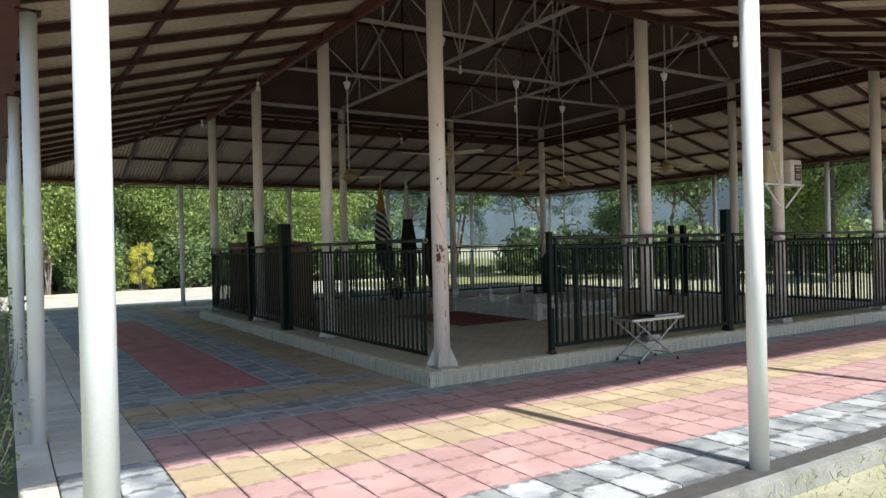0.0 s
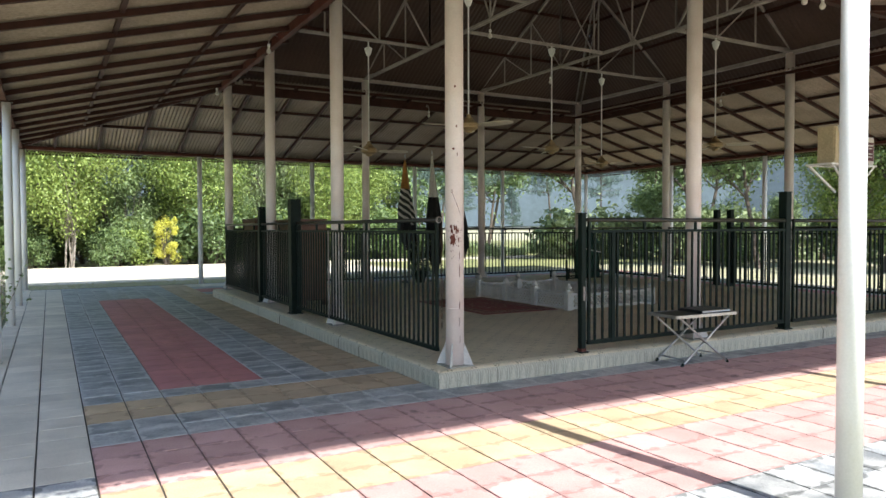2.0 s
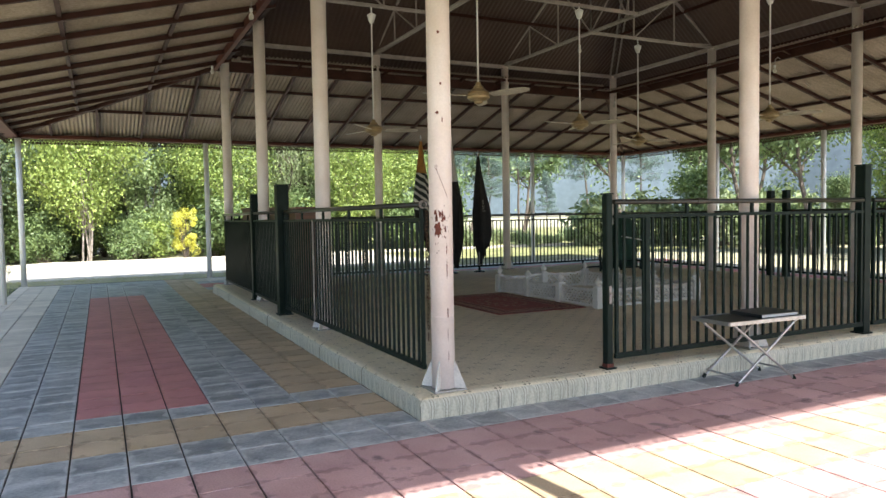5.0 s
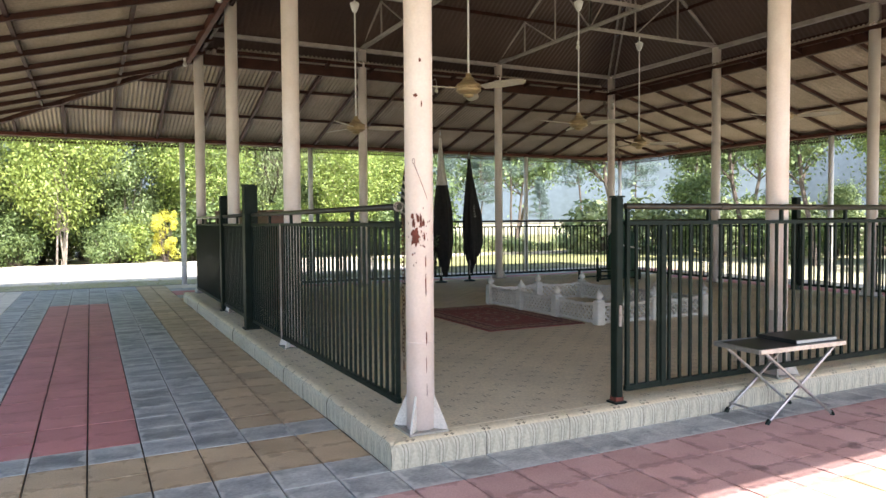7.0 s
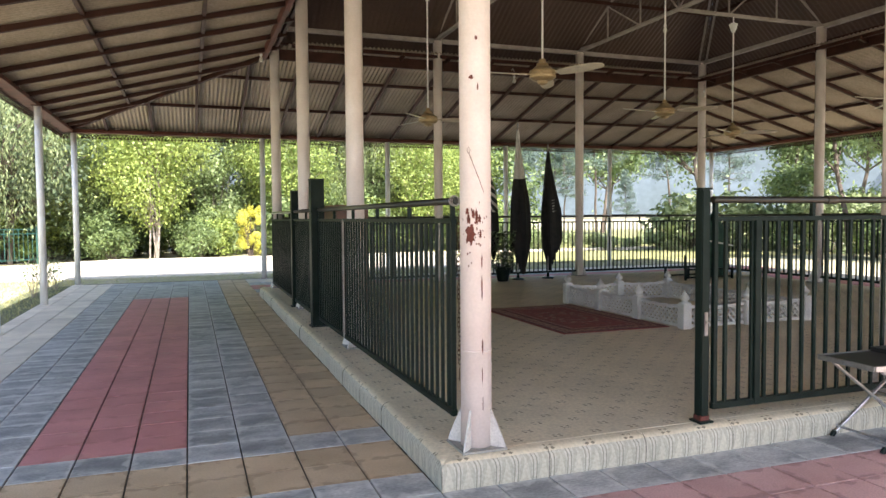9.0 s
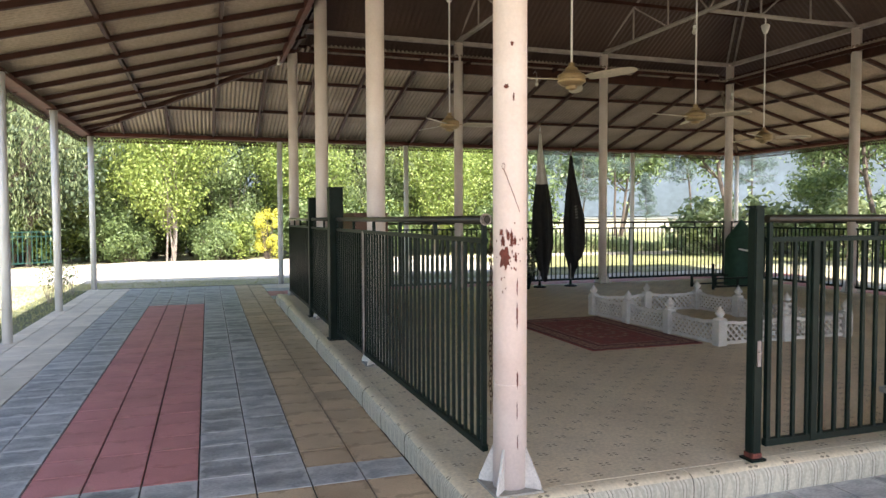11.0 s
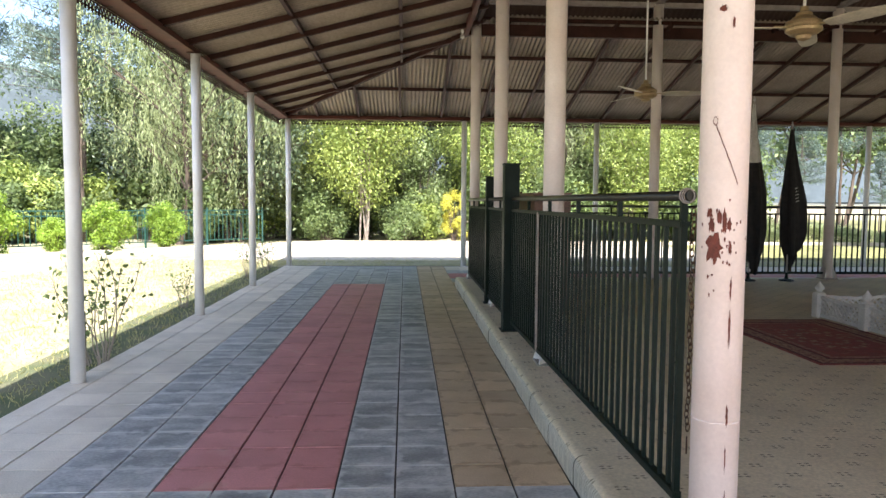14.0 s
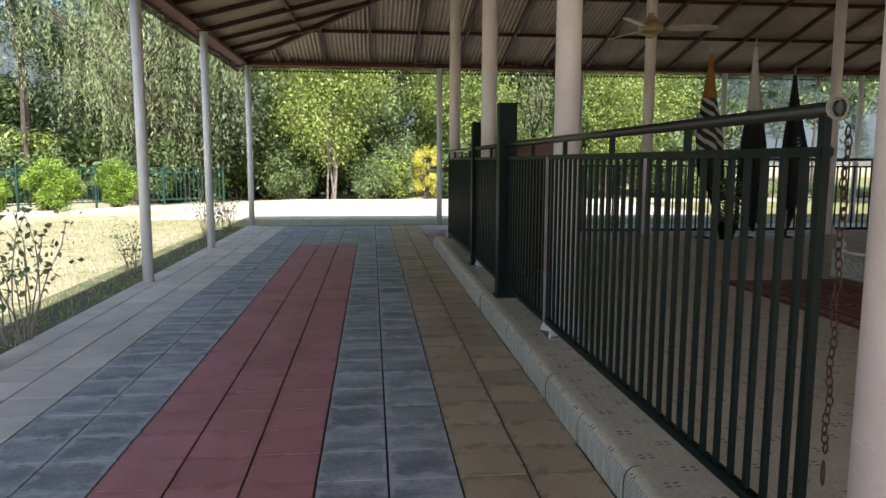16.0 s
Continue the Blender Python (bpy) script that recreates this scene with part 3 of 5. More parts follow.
# pierced metal lace under the eaves
for o, al, inw, ln, run in sides:
    o, al = Vector(o) + Vector(inw) * 0.012, Vector(al)
    vs, fs = [], []

    def strip(p, q, w):
        d = (q - p).normalized()
        s = d.cross(Vector(inw)).normalized() * w
        n = Vector(inw) * 0.002
        k = len(vs)
        for e in (n, -n):
            vs.extend(tuple(v) for v in (p + s + e, q + s + e, q - s + e, p - s + e))
        fs.extend(((k, k + 1, k + 2, k + 3), (k + 7, k + 6, k + 5, k + 4), (k, k + 4, k + 5, k + 1), (k + 3, k + 2, k + 6, k + 7)))
    for z, w in ((3.235, 0.008), (3.165, 0.007)):
        strip(o + Vector((0, 0, z)), o + al * ln + Vector((0, 0, z)), w)
    n = int(ln / 0.07)
    for k in range(n):
        u = ln * k / n
        e = ln / n
        strip(o + al * u + Vector((0, 0, 3.235)), o + al * (u + e / 2) + Vector((0, 0, 3.165)), 0.008)
        strip(o + al * (u + e / 2) + Vector((0, 0, 3.165)), o + al * (u + e) + Vector((0, 0, 3.235)), 0.008)
        strip(o + al * (u + e * 0.25) + Vector((0, 0, 3.165)), o + al * (u + e / 2) + Vector((0, 0, 3.135)), 0.006)
        strip(o + al * (u + e / 2) + Vector((0, 0, 3.135)), o + al * (u + e * 0.75) + Vector((0, 0, 3.165)), 0.006)
    tagged(raw("lace_trim", vs, fs, M_BROWN, roof, "pierced brown metal trim under the eave"), kind="stuff")

# ---- upper roof ----
upper = tagged(new("roof_upper"), "steep upper hipped roof of brown sheets on grey trusses", "roof", kind="structure")
ZR, RH = 4.74, 2.70        # ring beam, rise to the ridge
OV = 0.62
kf, ks = RH / 4.65, RH / S


def upper_face(o, along, inward, length, run, kslope, hip_in, name):
    """One corrugated face; hip_in: how far along the hip moves for each metre inward."""
    o, along, inward = Vector(o), Vector(along), Vector(inward)
    pitch, step = 0.1, 0.1 / 4
    n = int(length / step)
    vs, fs = [], []
    zb = ZR + 0.05 - kslope * OV
    for k in range(n + 1):
        u = min(length, k * step)
        w = max(0.001, min(run, u / hip_in, (length - u) / hip_in))
        dz = 0.01 * math.sin(2 * math.pi * u / pitch)
        p = o + along * u
        vs.append((p.x, p.y, zb + dz))
        q = p + inward * w
        vs.append((q.x, q.y, zb + kslope * w + dz))
    for k in range(n):
        a = 2 * k
        fs.append((a, a + 2, a + 3, a + 1))
    return raw(name, vs, fs, M_SHEETUP, upper, smooth=True)


ovs = OV * S / 4.65 * 1.0
upper_face((-ovs, -OV, 0), (1, 0, 0), (0, 1, 0), N + 2 * ovs, 4.65 + OV, kf, S / 4.65, "roof_sheet")
upper_face((-ovs, N + OV, 0), (1, 0, 0), (0, -1, 0), N + 2 * ovs, 4.65 + OV, kf, S / 4.65, "roof_sheet")
zside = OV * S / 4.65
for x, sx in ((-zside, 1), (N + zside, -1)):
    o, al, inw = Vector((x, -OV, 0)), Vector((0, 1, 0)), Vector((sx, 0, 0))
    ln, run = N + 2 * OV, S + zside
    vs, fs = [], []
    n = int(ln / 0.025)
    zb = ZR + 0.05 - kf * OV
    for k in range(n + 1):
        u = min(ln, k * 0.025)
        w = max(0.001, min(run, u * S / 4.65, (ln - u) * S / 4.65))
        dz = 0.01 * math.sin(2 * math.pi * u / 0.1)
        p = o + al * u
        vs += [(p.x, p.y, zb + dz), (p.x + sx * w, p.y, zb + ks * w + dz)]
    for k in range(n):
        fs.append((2 * k, 2 * k + 2, 2 * k + 3, 2 * k + 1))
    raw("roof_sheet", vs, fs, M_SHEETUP, upper, smooth=True)

for a, b in (((0, 0), (N, 0)), ((0, N), (N, N)), ((0, 0), (0, N)), ((N, 0), (N, N))):
    bm = B()
    bar(bm, (*a, ZR), (*b, ZR), 0.075, 0.075)
    part("ring_beam", bm, M_TRUSS, upper)
# brown header that carries the top of the verandah sheets
hd = 0.11
for a, b in (((-hd, -hd), (-hd, N + hd)), ((N + hd, -hd), (N + hd, N + hd)), ((-hd, -hd), (N + hd, -hd)), ((-hd, N + hd), (N + hd, N + hd))):
    bm = B()
    bar(bm, (*a, 4.30), (*b, 4.30), 0.07, 0.19)
    part("header_beam", bm, M_REDBEAM if a[0] == b[0] < 0 else M_BROWN, upper)
    bm = B()
    bar(bm, (*a, 4.50), (*b, 4.50), 0.04, 0.04)
    part("header_rail", bm, M_BROWN, upper)
# purlins of the upper roof and battens over the ring
for f in (0.25, 0.5, 0.75):
    w = 4.65 * f
    for y in (w, N - w):
        bm = B()
        bar(bm, (S * f, y, ZR + kf * w - 0.01), (N - S * f, y, ZR + kf * w - 0.01), 0.04, 0.06)
        part("purlin", bm, M_BROWN, upper)
    for x in (S * f, N - S * f):
        bm = B()
        bar(bm, (x, w, ZR + kf * w - 0.01), (x, N - w, ZR + kf * w - 0.01), 0.04, 0.06)
        part("purlin", bm, M_BROWN, upper)
for cx, cy, tx in ((0, 0, S), (N, 0, 2 * S), (0, N, S), (N, N, 2 * S)):
    d = Vector((tx - cx, 4.65 - cy, 0))
    for off in (-0.07, 0.07):
        side = Vector((-d.y, d.x, 0)).normalized() * off
        bm = B()
        bar(bm, Vector((cx, cy, ZR)) + side, Vector((tx, 4.65, ZR + RH - 0.06)) + side, 0.035, 0.05)
        part("hip_rafter", bm, M_TRUSS, upper)


def truss(a, b, tops, parent):
    """A truss with level bottom chord from a to b and a top chord through tops (distance, height); uprights and diagonals."""
    a, b = Vector(a), Vector(b)
    d = (b - a)
    L = d.length
    d = d.normalized()

    def P(u, z):
        return a + d * u + Vector((0, 0, z))
    bm = B()
    nrm = Vector((-d.y, d.x, 0)) * 0.03
    bar(bm, a + nrm, b + nrm, 0.028, 0.038)
    bar(bm, a - nrm, b - nrm, 0.028, 0.038)
    part("bottom_chord", bm, M_TRUSS, parent)

    def top(u):
        for (u0, z0), (u1, z1) in zip(tops, tops[1:]):
            if u0 <= u <= u1:
                return z0 + (z1 - z0) * (u - u0) / (u1 - u0)
        return tops[-1][1]
    for (u0, z0), (u1, z1) in zip(tops, tops[1:]):
        bm = B()
        bar(bm, P(u0, z0), P(u1, z1), 0.04, 0.045)
        part("top_chord", bm, M_TRUSS, parent)
    n = max(3, round(L / 1.0))
    us = [L * k / n for k in range(n + 1)]
    for k, u in enumerate(us):
        if 0 < k < n or top(u) > 0.4:
            bm = B()
            bar(bm, P(u, 0), P(u, top(u)), 0.024, 0.024, up=d)
            part("upright", bm, M_TRUSS, parent)
    for u0, u1 in zip(us, us[1:]):
        if top(u0) < top(u1):
            p, q = P(u1, 0), P(u0, top(u0))
        else:
            p, q = P(u0, 0), P(u1, top(u1))
        if (p - q).length > 0.3 and abs(p.z - q.z) > 0.05:
            bm = B()
            bar(bm, p, q, 0.022, 0.022, up=(d.y, -d.x, 0.01))
            part("diagonal", bm, M_TRUSS, parent)


for x in (S, 2 * S):
    t = thing("roof_truss", "grey painted steel roof truss across the inner square", "truss", "main trusses", pose(x, 0, ZR + 0.03))
    truss((0, 0, 0), (0, N, 0), [(0, 0.06), (4.65, RH - 0.12), (N, 0.06)], t)
for y in (S, 2 * S):
    for x, tx in ((0, S), (N, 2 * S)):
        t = thing("half_truss", "short grey steel truss from ring beam to main truss", "truss", "half trusses", pose(x, y, ZR + 0.03))
        truss((0, 0, 0), (tx - x, 0, 0), [(0, 0.06), (2 * S / 3, 1.62), (S, 1.68)], t)
bm = B()
bar(bm, (S, 4.9, ZR + 0.03), (2 * S, 4.9, ZR + 0.03), 0.05, 0.05)
bar(bm, (S, 4.65, ZR + RH - 0.1), (2 * S, 4.65, ZR + RH - 0.1), 0.06, 0.06)
tagged(part("tie_beam", bm, M_TRUSS), "grey steel tie between the main trusses", "beam", kind="structure")

# ---- railings ----
RB, RP, RT = 0.12, 1.195, 1.322     # bottom rail, panel top, handrail above the plinth
bar_mesh = bpy.data.meshes.new("bar")
bm = B()
box(bm, -0.0105, 0.0105, -0.0085, 0.0085, 0, RP - RB)
bm.to_mesh(bar_mesh)
bm.free()
bar_mesh.materials.append(M_RAIL)


def railing(p, q, label, handrail=True, gap=0.098, zt=RT, zp=RP, ext=0.0):
    """A railing run from p to q on the plinth: handrail, top and bottom rails, upright bars, short struts."""
    p, q = Vector((*p, 0)), Vector((*q, 0))
    d = q - p
    L = d.length
    ang = math.degrees(math.atan2(d.y, d.x))
    t = thing("railing", label, "railing", "railing panels", pose(p.x, p.y, PH, 0, 0, ang))
    bm = B()
    box(bm, 0, L, -0.018, 0.018, RB - 0.04, RB, 0.004)
    part("bottom_rail", bm, M_RAIL, t)
    bm = B()
    box(bm, 0, L, -0.02, 0.02, zp, zp + 0.028, 0.004)
    part("top_rail", bm, M_RAIL, t)
    if handrail:
        bm = B()
        tube(bm, (-ext, 0, zt), (L, 0, zt), 0.021, seg=16)
        o = part("handrail", bm, M_HANDRAIL, t, "bronze-brown worn handrail")
        for f in o.data.polygons:
            f.use_smooth = len(f.vertices) == 4
        n = max(2, round(L / 0.8))
        for k in range(n + 1):
            bm = B()
            x = min(max(L * k / n, 0.02), L - 0.02)
            box(bm, x - 0.012, x + 0.012, -0.012, 0.012, zp + 0.028, zt - 0.02)
            part("strut", bm, M_RAIL, t)
    for x in (0.02, L - 0.02):
        bm = B()
        box(bm, x - 0.013, x + 0.013, -0.013, 0.013, RB, zp)
        part("end_upright", bm, M_RAIL, t)
    n = round(L / gap)
    for k in range(1, n):
        o = new("bar", bar_mesh)
        o.parent = t
        o.matrix_basis = pose(L * k / n, 0, RB) @ Matrix.Diagonal((1, 1, (zp - RB) / (RP - RB), 1))
    return t


def rail_post(x, y, w, top, label):
    t = thing("rail_post", label, "post", "railing posts", pose(x, y, PH))
    bm = B()
    box(bm, -w / 2, w / 2, -w / 2, w / 2, 0.01, top, 0.006)
    part("box_section", bm, M_RAIL, t)
    bm = B()
    box(bm, -w / 2 - 0.018, w / 2 + 0.018, -w / 2 - 0.018, w / 2 + 0.018, 0, 0.012)
    part("foot_plate", bm, M_RAIL, t)
    bm = B()
    box(bm, -w / 2 - 0.006, w / 2 + 0.006, -w / 2 - 0.006, w / 2 + 0.006, top, top + 0.012)
    part("cap", bm, M_RAIL, t)
    return t


GREEN = "dark green steel railing with upright bars and round handrail"
gate = rail_post(1.43, -0.075, 0.062, 1.38, "slim dark green steel gate post at the entrance")
bm = B()
box(bm, -0.012, 0.012, -0.040, -0.031, 0.52, 0.66, 0.002)
tube(bm, (0, -0.05, 0.60), (0, -0.036, 0.60), 0.008, seg=10)
part("latch", bm, M_TRUSS, gate, "grey steel latch plate")
bm = B()
box(bm, -0.034, 0.034, -0.034, 0.034, 0.012, 0.045, 0.004)
part("foot_collar", bm, M_RUST, gate, "rusted collar at the foot")
big = "thick dark green box-section post between railing panels"
for x, y, w in ((4.63, -0.06, 0.105), (-0.06, 4.53, 0.15)):
    rail_post(x, y, w, 1.66, big)
rail_post(-0.04, 6.42, 0.11, 1.60, big)
for y in (4.43, 4.77):
    rail_post(N, y, 0.11, 1.60, big)
for p, q in (((0.0, 0.30), (-0.05, 4.44)), ((-0.05, 4.62), (-0.045, 9.2)), ((1.47, -0.108), (4.55, -0.108)), ((4.71, -0.108), (9.2, -0.108))):
    run = railing(p, q, GREEN, ext=0.05 if p == (0.0, 0.30) else 0.0)
    if p == (0.0, 0.30):
        bm = B()
        box(bm, 2.815, 2.827, 0.012, 0.030, RB - 0.03, RP + 0.02, 0.002)
        part("seam_bar", bm, M_TRUSS, run, "pale unpainted bar where two panels meet")
    elif p == (1.47, -0.108):
        bm = B()
        box(bm, 0.305, 0.355, -0.022, 0.022, RB - 0.04, RP + 0.01, 0.004)
        part("gate_stile", bm, M_RAIL, run)
        bm = B()
        tube(bm, (0.88, 0, RT), (0.96, 0, RT), 0.027, seg=14)
        part("rail_sleeve", bm, M_HANDRAIL, run, "sleeve where two handrail lengths join")
for p, q in (((0.1, N), (4.65, N)), ((4.65, N), (9.2, N)), ((N, 0.1), (N, 4.37)), ((N, 4.83), (N, 9.2))):
    railing(p, q, GREEN, zt=1.23, zp=1.10)

# ---- near tiles of the walkway ----
for x, y, dz, p in near:
    o = new("tile", tile_mesh[p])
    o.parent = pave
    o.matrix_basis = pose(x, y, dz, rng.uniform(-0.12, 0.12), rng.uniform(-0.12, 0.12), rng.uniform(-0.3, 0.3))

# ---- ceiling fans ----


def ceiling_fan(x, y, turn):
    t = thing("ceiling_fan", "three-bladed cream and gold ceiling fan on a long rod", "fan", "ceiling fans", pose(x, y, 2.86, 0, 0, turn))
    bm = B()
    tube(bm, (0, 0, 0.05), (0, 0, 1.95), 0.011, seg=10)
    part("rod", bm, M_WHITE, t)
    bm = B()
    lathe(bm, ((0.012, 1.70), (0.03, 1.70), (0.055, 1.76), (0.07, 1.83), (0.02, 1.86)))
    part("canopy", bm, M_WHITE, t, smooth=True)
    bm = B()
    lathe(bm, ((0.012, 0.17), (0.03, 0.165), (0.035, 0.13), (0.06, 0.115), (0.065, 0.09), (0.085, 0.08), (0.105, 0.06), (0.135, 0.045), (0.14, 0.02), (0.13, 0.0), (0.14, -0.01), (0.135, -0.03), (0.10, -0.055), (0.06, -0.065), (0.05, -0.09), (0.02, -0.10), (0.005, -0.105))[::-1], 26)
    part("motor", bm, M_GOLD, t, "gold painted motor housing")
    for k in range(3):
        a = 2 * math.pi * k / 3
        m = Matrix.Rotation(a, 4, "Z") @ Matrix.Rotation(radians(-14), 4, "X")
        bm = B()
        rows = []
        for u, w in ((0.19, 0.045), (0.26, 0.062), (0.40, 0.075), (0.55, 0.072), (0.66, 0.060), (0.71, 0.035), (0.725, 0.012)):
            rows.append([bm.verts.new(m @ Vector((u, sgn * w, 0.0 + dz))) for sgn, dz in ((-1, 0.004), (1, 0.004), (1, -0.004), (-1, -0.004))])
        for r0, r1 in zip(rows, rows[1:]):
            for q in range(4):
                bm.faces.new((r0[q], r1[q], r1[(q + 1) % 4], r0[(q + 1) % 4]))
        bm.faces.new(rows[0])
        bm.faces.new(rows[-1][::-1])
        bl = part("blade", bm, M_BLADE, t)
        bm = B()
        bar(bm, m @ Vector((0.11, 0, 0)), m @ Vector((0.24, 0, 0.006)), 0.035, 0.008)
        part("blade_iron", bm, M_GOLD, bl)
    return t


fan = ceiling_fan(2.07, 3.13, -64)
for x, y, z, a in ((1.86, 6.23, 2.80, -12), (4.95, 4.9, 2.86, -55), (7.35, 6.22, 2.80, -30), (7.2, 3.1, 2.86, -62)):
    copy_thing(fan, pose(x, y, z, 0, 0, a))

# ---- lamps on short arms ----


def lamp_arm(x, y, z, turn):
    t = thing("bulb_holder", "white bulb in a holder on a curved wire arm", "lamp", "bulbs under the roof", pose(x, y, z, 0, 0, turn))
    bm = B()
    pts = [Vector((0, 0, 0.16)), Vector((0.06, 0, 0.19)), Vector((0.12, 0, 0.15)), Vector((0.14, 0, 0.08)), Vector((0.14, 0, 0.03))]
    for p, q in zip(pts, pts[1:]):
        tube(bm, p, q, 0.006, seg=8)
    part("arm", bm, M_TRUSS, t)
    bm = B()
    lathe(bm, ((0.016, 0.04), (0.022, 0.03), (0.022, -0.005), (0.018, -0.01))[::-1], 14, (0.14, 0, 0))
    part("holder", bm, M_WHITE, t)
    bm = B()
    lathe(bm, ((0.012, -0.01), (0.02, -0.03), (0.034, -0.06), (0.034, -0.085), (0.02, -0.105), (0.004, -0.11))[::-1], 14, (0.14, 0, 0))
    part("bulb", bm, M_LATTICE, t, "unlit white bulb")
    return t


l0 = lamp_arm(-0.14, 5.0, 4.12, 180)
for x, y, z, a in ((-0.06, N - 0.1, 4.2, 200), (N - 0.1, N - 0.2, 4.05, 225), (N - 0.1, 4.5, 4.02, 180), (3.1, 4.0, 4.58, 90), (6.2, 6.4, 4.58, 90), (4.6, -0.16, 4.12, 270), (4.95, -0.16, 4.12, 270), (4.6, N - 0.1, 4.1, 270)):
    copy_thing(l0, pose(x, y, z, 0, 0, a))

# ---- grave enclosure ----
EX0, EX1, EY0, EY1 = 3.62, 5.32, 2.79, 5.29


def finial_post(x, y):
    t = thing("lattice_post", "white plaster post with a pointed finial", "post", "posts of the low white enclosure", pose(x, y, PH))
    bm = B()
    box(bm, -0.055, 0.055, -0.055, 0.055, 0, 0.27, 0.006)
    part("shaft", bm, M_LATTICE, t)
    bm = B()
    lathe(bm, ((0.066, 0.27), (0.066, 0.284), (0.036, 0.292), (0.031, 0.308), (0.05, 0.326), (0.052, 0.344), (0.03, 0.372), (0.012, 0.398), (0.003, 0.42)), 14)
    part("finial", bm, M_LATTICE, t, smooth=True)
    return t


fp = finial_post(EX0, EY0)
xs = [EX0 + (EX1 - EX0) * k / 2 for k in range(3)]
ys = [EY0 + (EY1 - EY0) * k / 3 for k in range(4)]
ring = [(x, y) for x in xs for y in ys if x in (EX0, EX1) or y in (ys[0], ys[-1])]
for x, y in ring:
    if (x, y) != (EX0, EY0):
        copy_thing(fp, pose(x, y, PH))


def lattice_panel(L):
    t = thing("lattice_panel", "white pierced lattice panel with a scalloped top", "panel", "panels of the low white enclosure")
    bm = B()
    n = 16
    tops = []
    for k in range(n + 1):
        u = 0.05 + (L - 0.1) * k / n
        s = abs(2 * k / n - 1)
        z = 0.215 + 0.02 * (s ** 2) + 0.010 * abs(math.sin(4 * math.pi * k / n))
        tops.append((u, z))
    for (u0, z0), (u1, z1) in zip(tops, tops[1:]):
        bar(bm, (u0, 0, z0), (u1 + 0.002, 0, z1), 0.034, 0.035)
    box(bm, 0.05, L - 0.05, -0.017, 0.017, 0.01, 0.045)
    part("frame", bm, M_LATTICE, t)
    bm = B()
    z0, z1 = 0.04, 0.215
    hh = z1 - z0
    k = -hh
    while k < L:
        for sgn in (1, -1):
            a, b = (k, k + hh) if sgn == 1 else (k + hh, k)
            # clip the strip to the panel's ends
            pts = []
            for u, z in ((a, z0), (b, z1)):
                pts.append([u, z])
            (ua, za), (ub, zb) = pts
            lo_, hi_ = 0.05, L - 0.05
            if max(ua, ub) < lo_ or min(ua, ub) > hi_:
                continue

            def clip(u, z, u2, z2):
                if u < lo_:
                    return lo_, z + (z2 - z) * (lo_ - u) / (u2 - u)
                if u > hi_:
                    return hi_, z + (z2 - z) * (hi_ - u) / (u2 - u)
                return u, z
            p = clip(ua, za, ub, zb)
            q = clip(ub, zb, ua, za)
            if abs(p[0] - q[0]) > 0.02:
                bar(bm, (p[0], 0.004 * sgn, p[1]), (q[0], 0.004 * sgn, q[1]), 0.016, 0.015)
        k += 0.075
    part("lattice", bm, M_LATTICE, t)
    return t


LX, LY = (EX1 - EX0) / 2, (EY1 - EY0) / 3
px, py = lattice_panel(LX), lattice_panel(LY)
px.matrix_basis = pose(EX0, EY0, PH)
py.matrix_basis = pose(EX0, EY0, PH, 0, 0, 90)
for x in xs[:2]:
    for y in (EY0, EY1):
        if (x, y) != (EX0, EY0):
            copy_thing(px, pose(x, y, PH))
for y in ys[:3]:
    for x in (EX0, EX1):
        if (x, y) != (EX0, EY0):
            copy_thing(py, pose(x, y, PH, 0, 0, 90))

enclosure = thing("grave_enclosure", "low white pierced plaster enclosure round a grave", "enclosure")
for o in [q for q in scene.objects if q.parent is None and q.name.split(".")[0] in ("lattice_post", "lattice_panel")]:
    o.parent = enclosure
    for key in ("category", "group", "label"):
        if key in o:
            del o[key]

# ---- rug ----


def rug():
    m = mat("rug_field", (0.30, 0.075, 0.06), (0.22, 0.07, 0.06), 0.95, scale=14, fine=220, bump=0.5, spots=((0.34, 0.16, 0.11), 16, 0.60))
    mb = mat("rug_border", (0.45, 0.28, 0.19), (0.18, 0.05, 0.045), 0.95, scale=30, fine=220, bump=0.5, spots=((0.08, 0.04, 0.05), 24, 0.60))
    md = mat("rug_line", (0.10, 0.025, 0.03), None, 0.95, scale=30, fine=220)
    t = thing("rug", "red patterned woven rug with a bordered edge", "rug", at=pose(0, 0, PH))
    x0, x1, y0, y1 = 2.22, 3.55, 2.95, 5.1
    bm = B()
    box(bm, x0, x1, y0, y1, 0.0, 0.008, 0.002)
    part("field", bm, m, t)
    for i, (g, w, mm) in enumerate(((0.03, 0.02, md), (0.055, 0.13, mb), (0.19, 0.02, md), (0.24, 0.03, mb))):
        bm = B()
        z0, z1 = 0.0082, 0.0105
        box(bm, x0 + g, x1 - g, y0 + g, y0 + g + w, z0, z1)
        box(bm, x0 + g, x1 - g, y1 - g - w, y1 - g, z0, z1)
        box(bm, x0 + g, x0 + g + w, y0 + g + w, y1 - g - w, z0, z1)
        box(bm, x1 - g - w, x1 - g, y0 + g + w, y1 - g - w, z0, z1)
        part("border", bm, mm, t)
    bm = B()
    box(bm, -0.03, 0.03, -0.03, 0.03, 0.0082, 0.0102)
    first = part("motif", bm, mb, t)
    for r0, n in ((0.3, 18), (0.18, 12)):
        for k in range(n):
            a = 2 * math.pi * k / n
            o = first if (r0, k) == (0.3, 0) else new("motif", first.data)
            o.parent = t
            o.matrix_basis = pose((x0 + x1) / 2 + r0 * math.cos(a), (y0 + y1) / 2 + 1.5 * r0 * math.sin(a), 0, 0, 0, 45 + math.degrees(a))


rug()

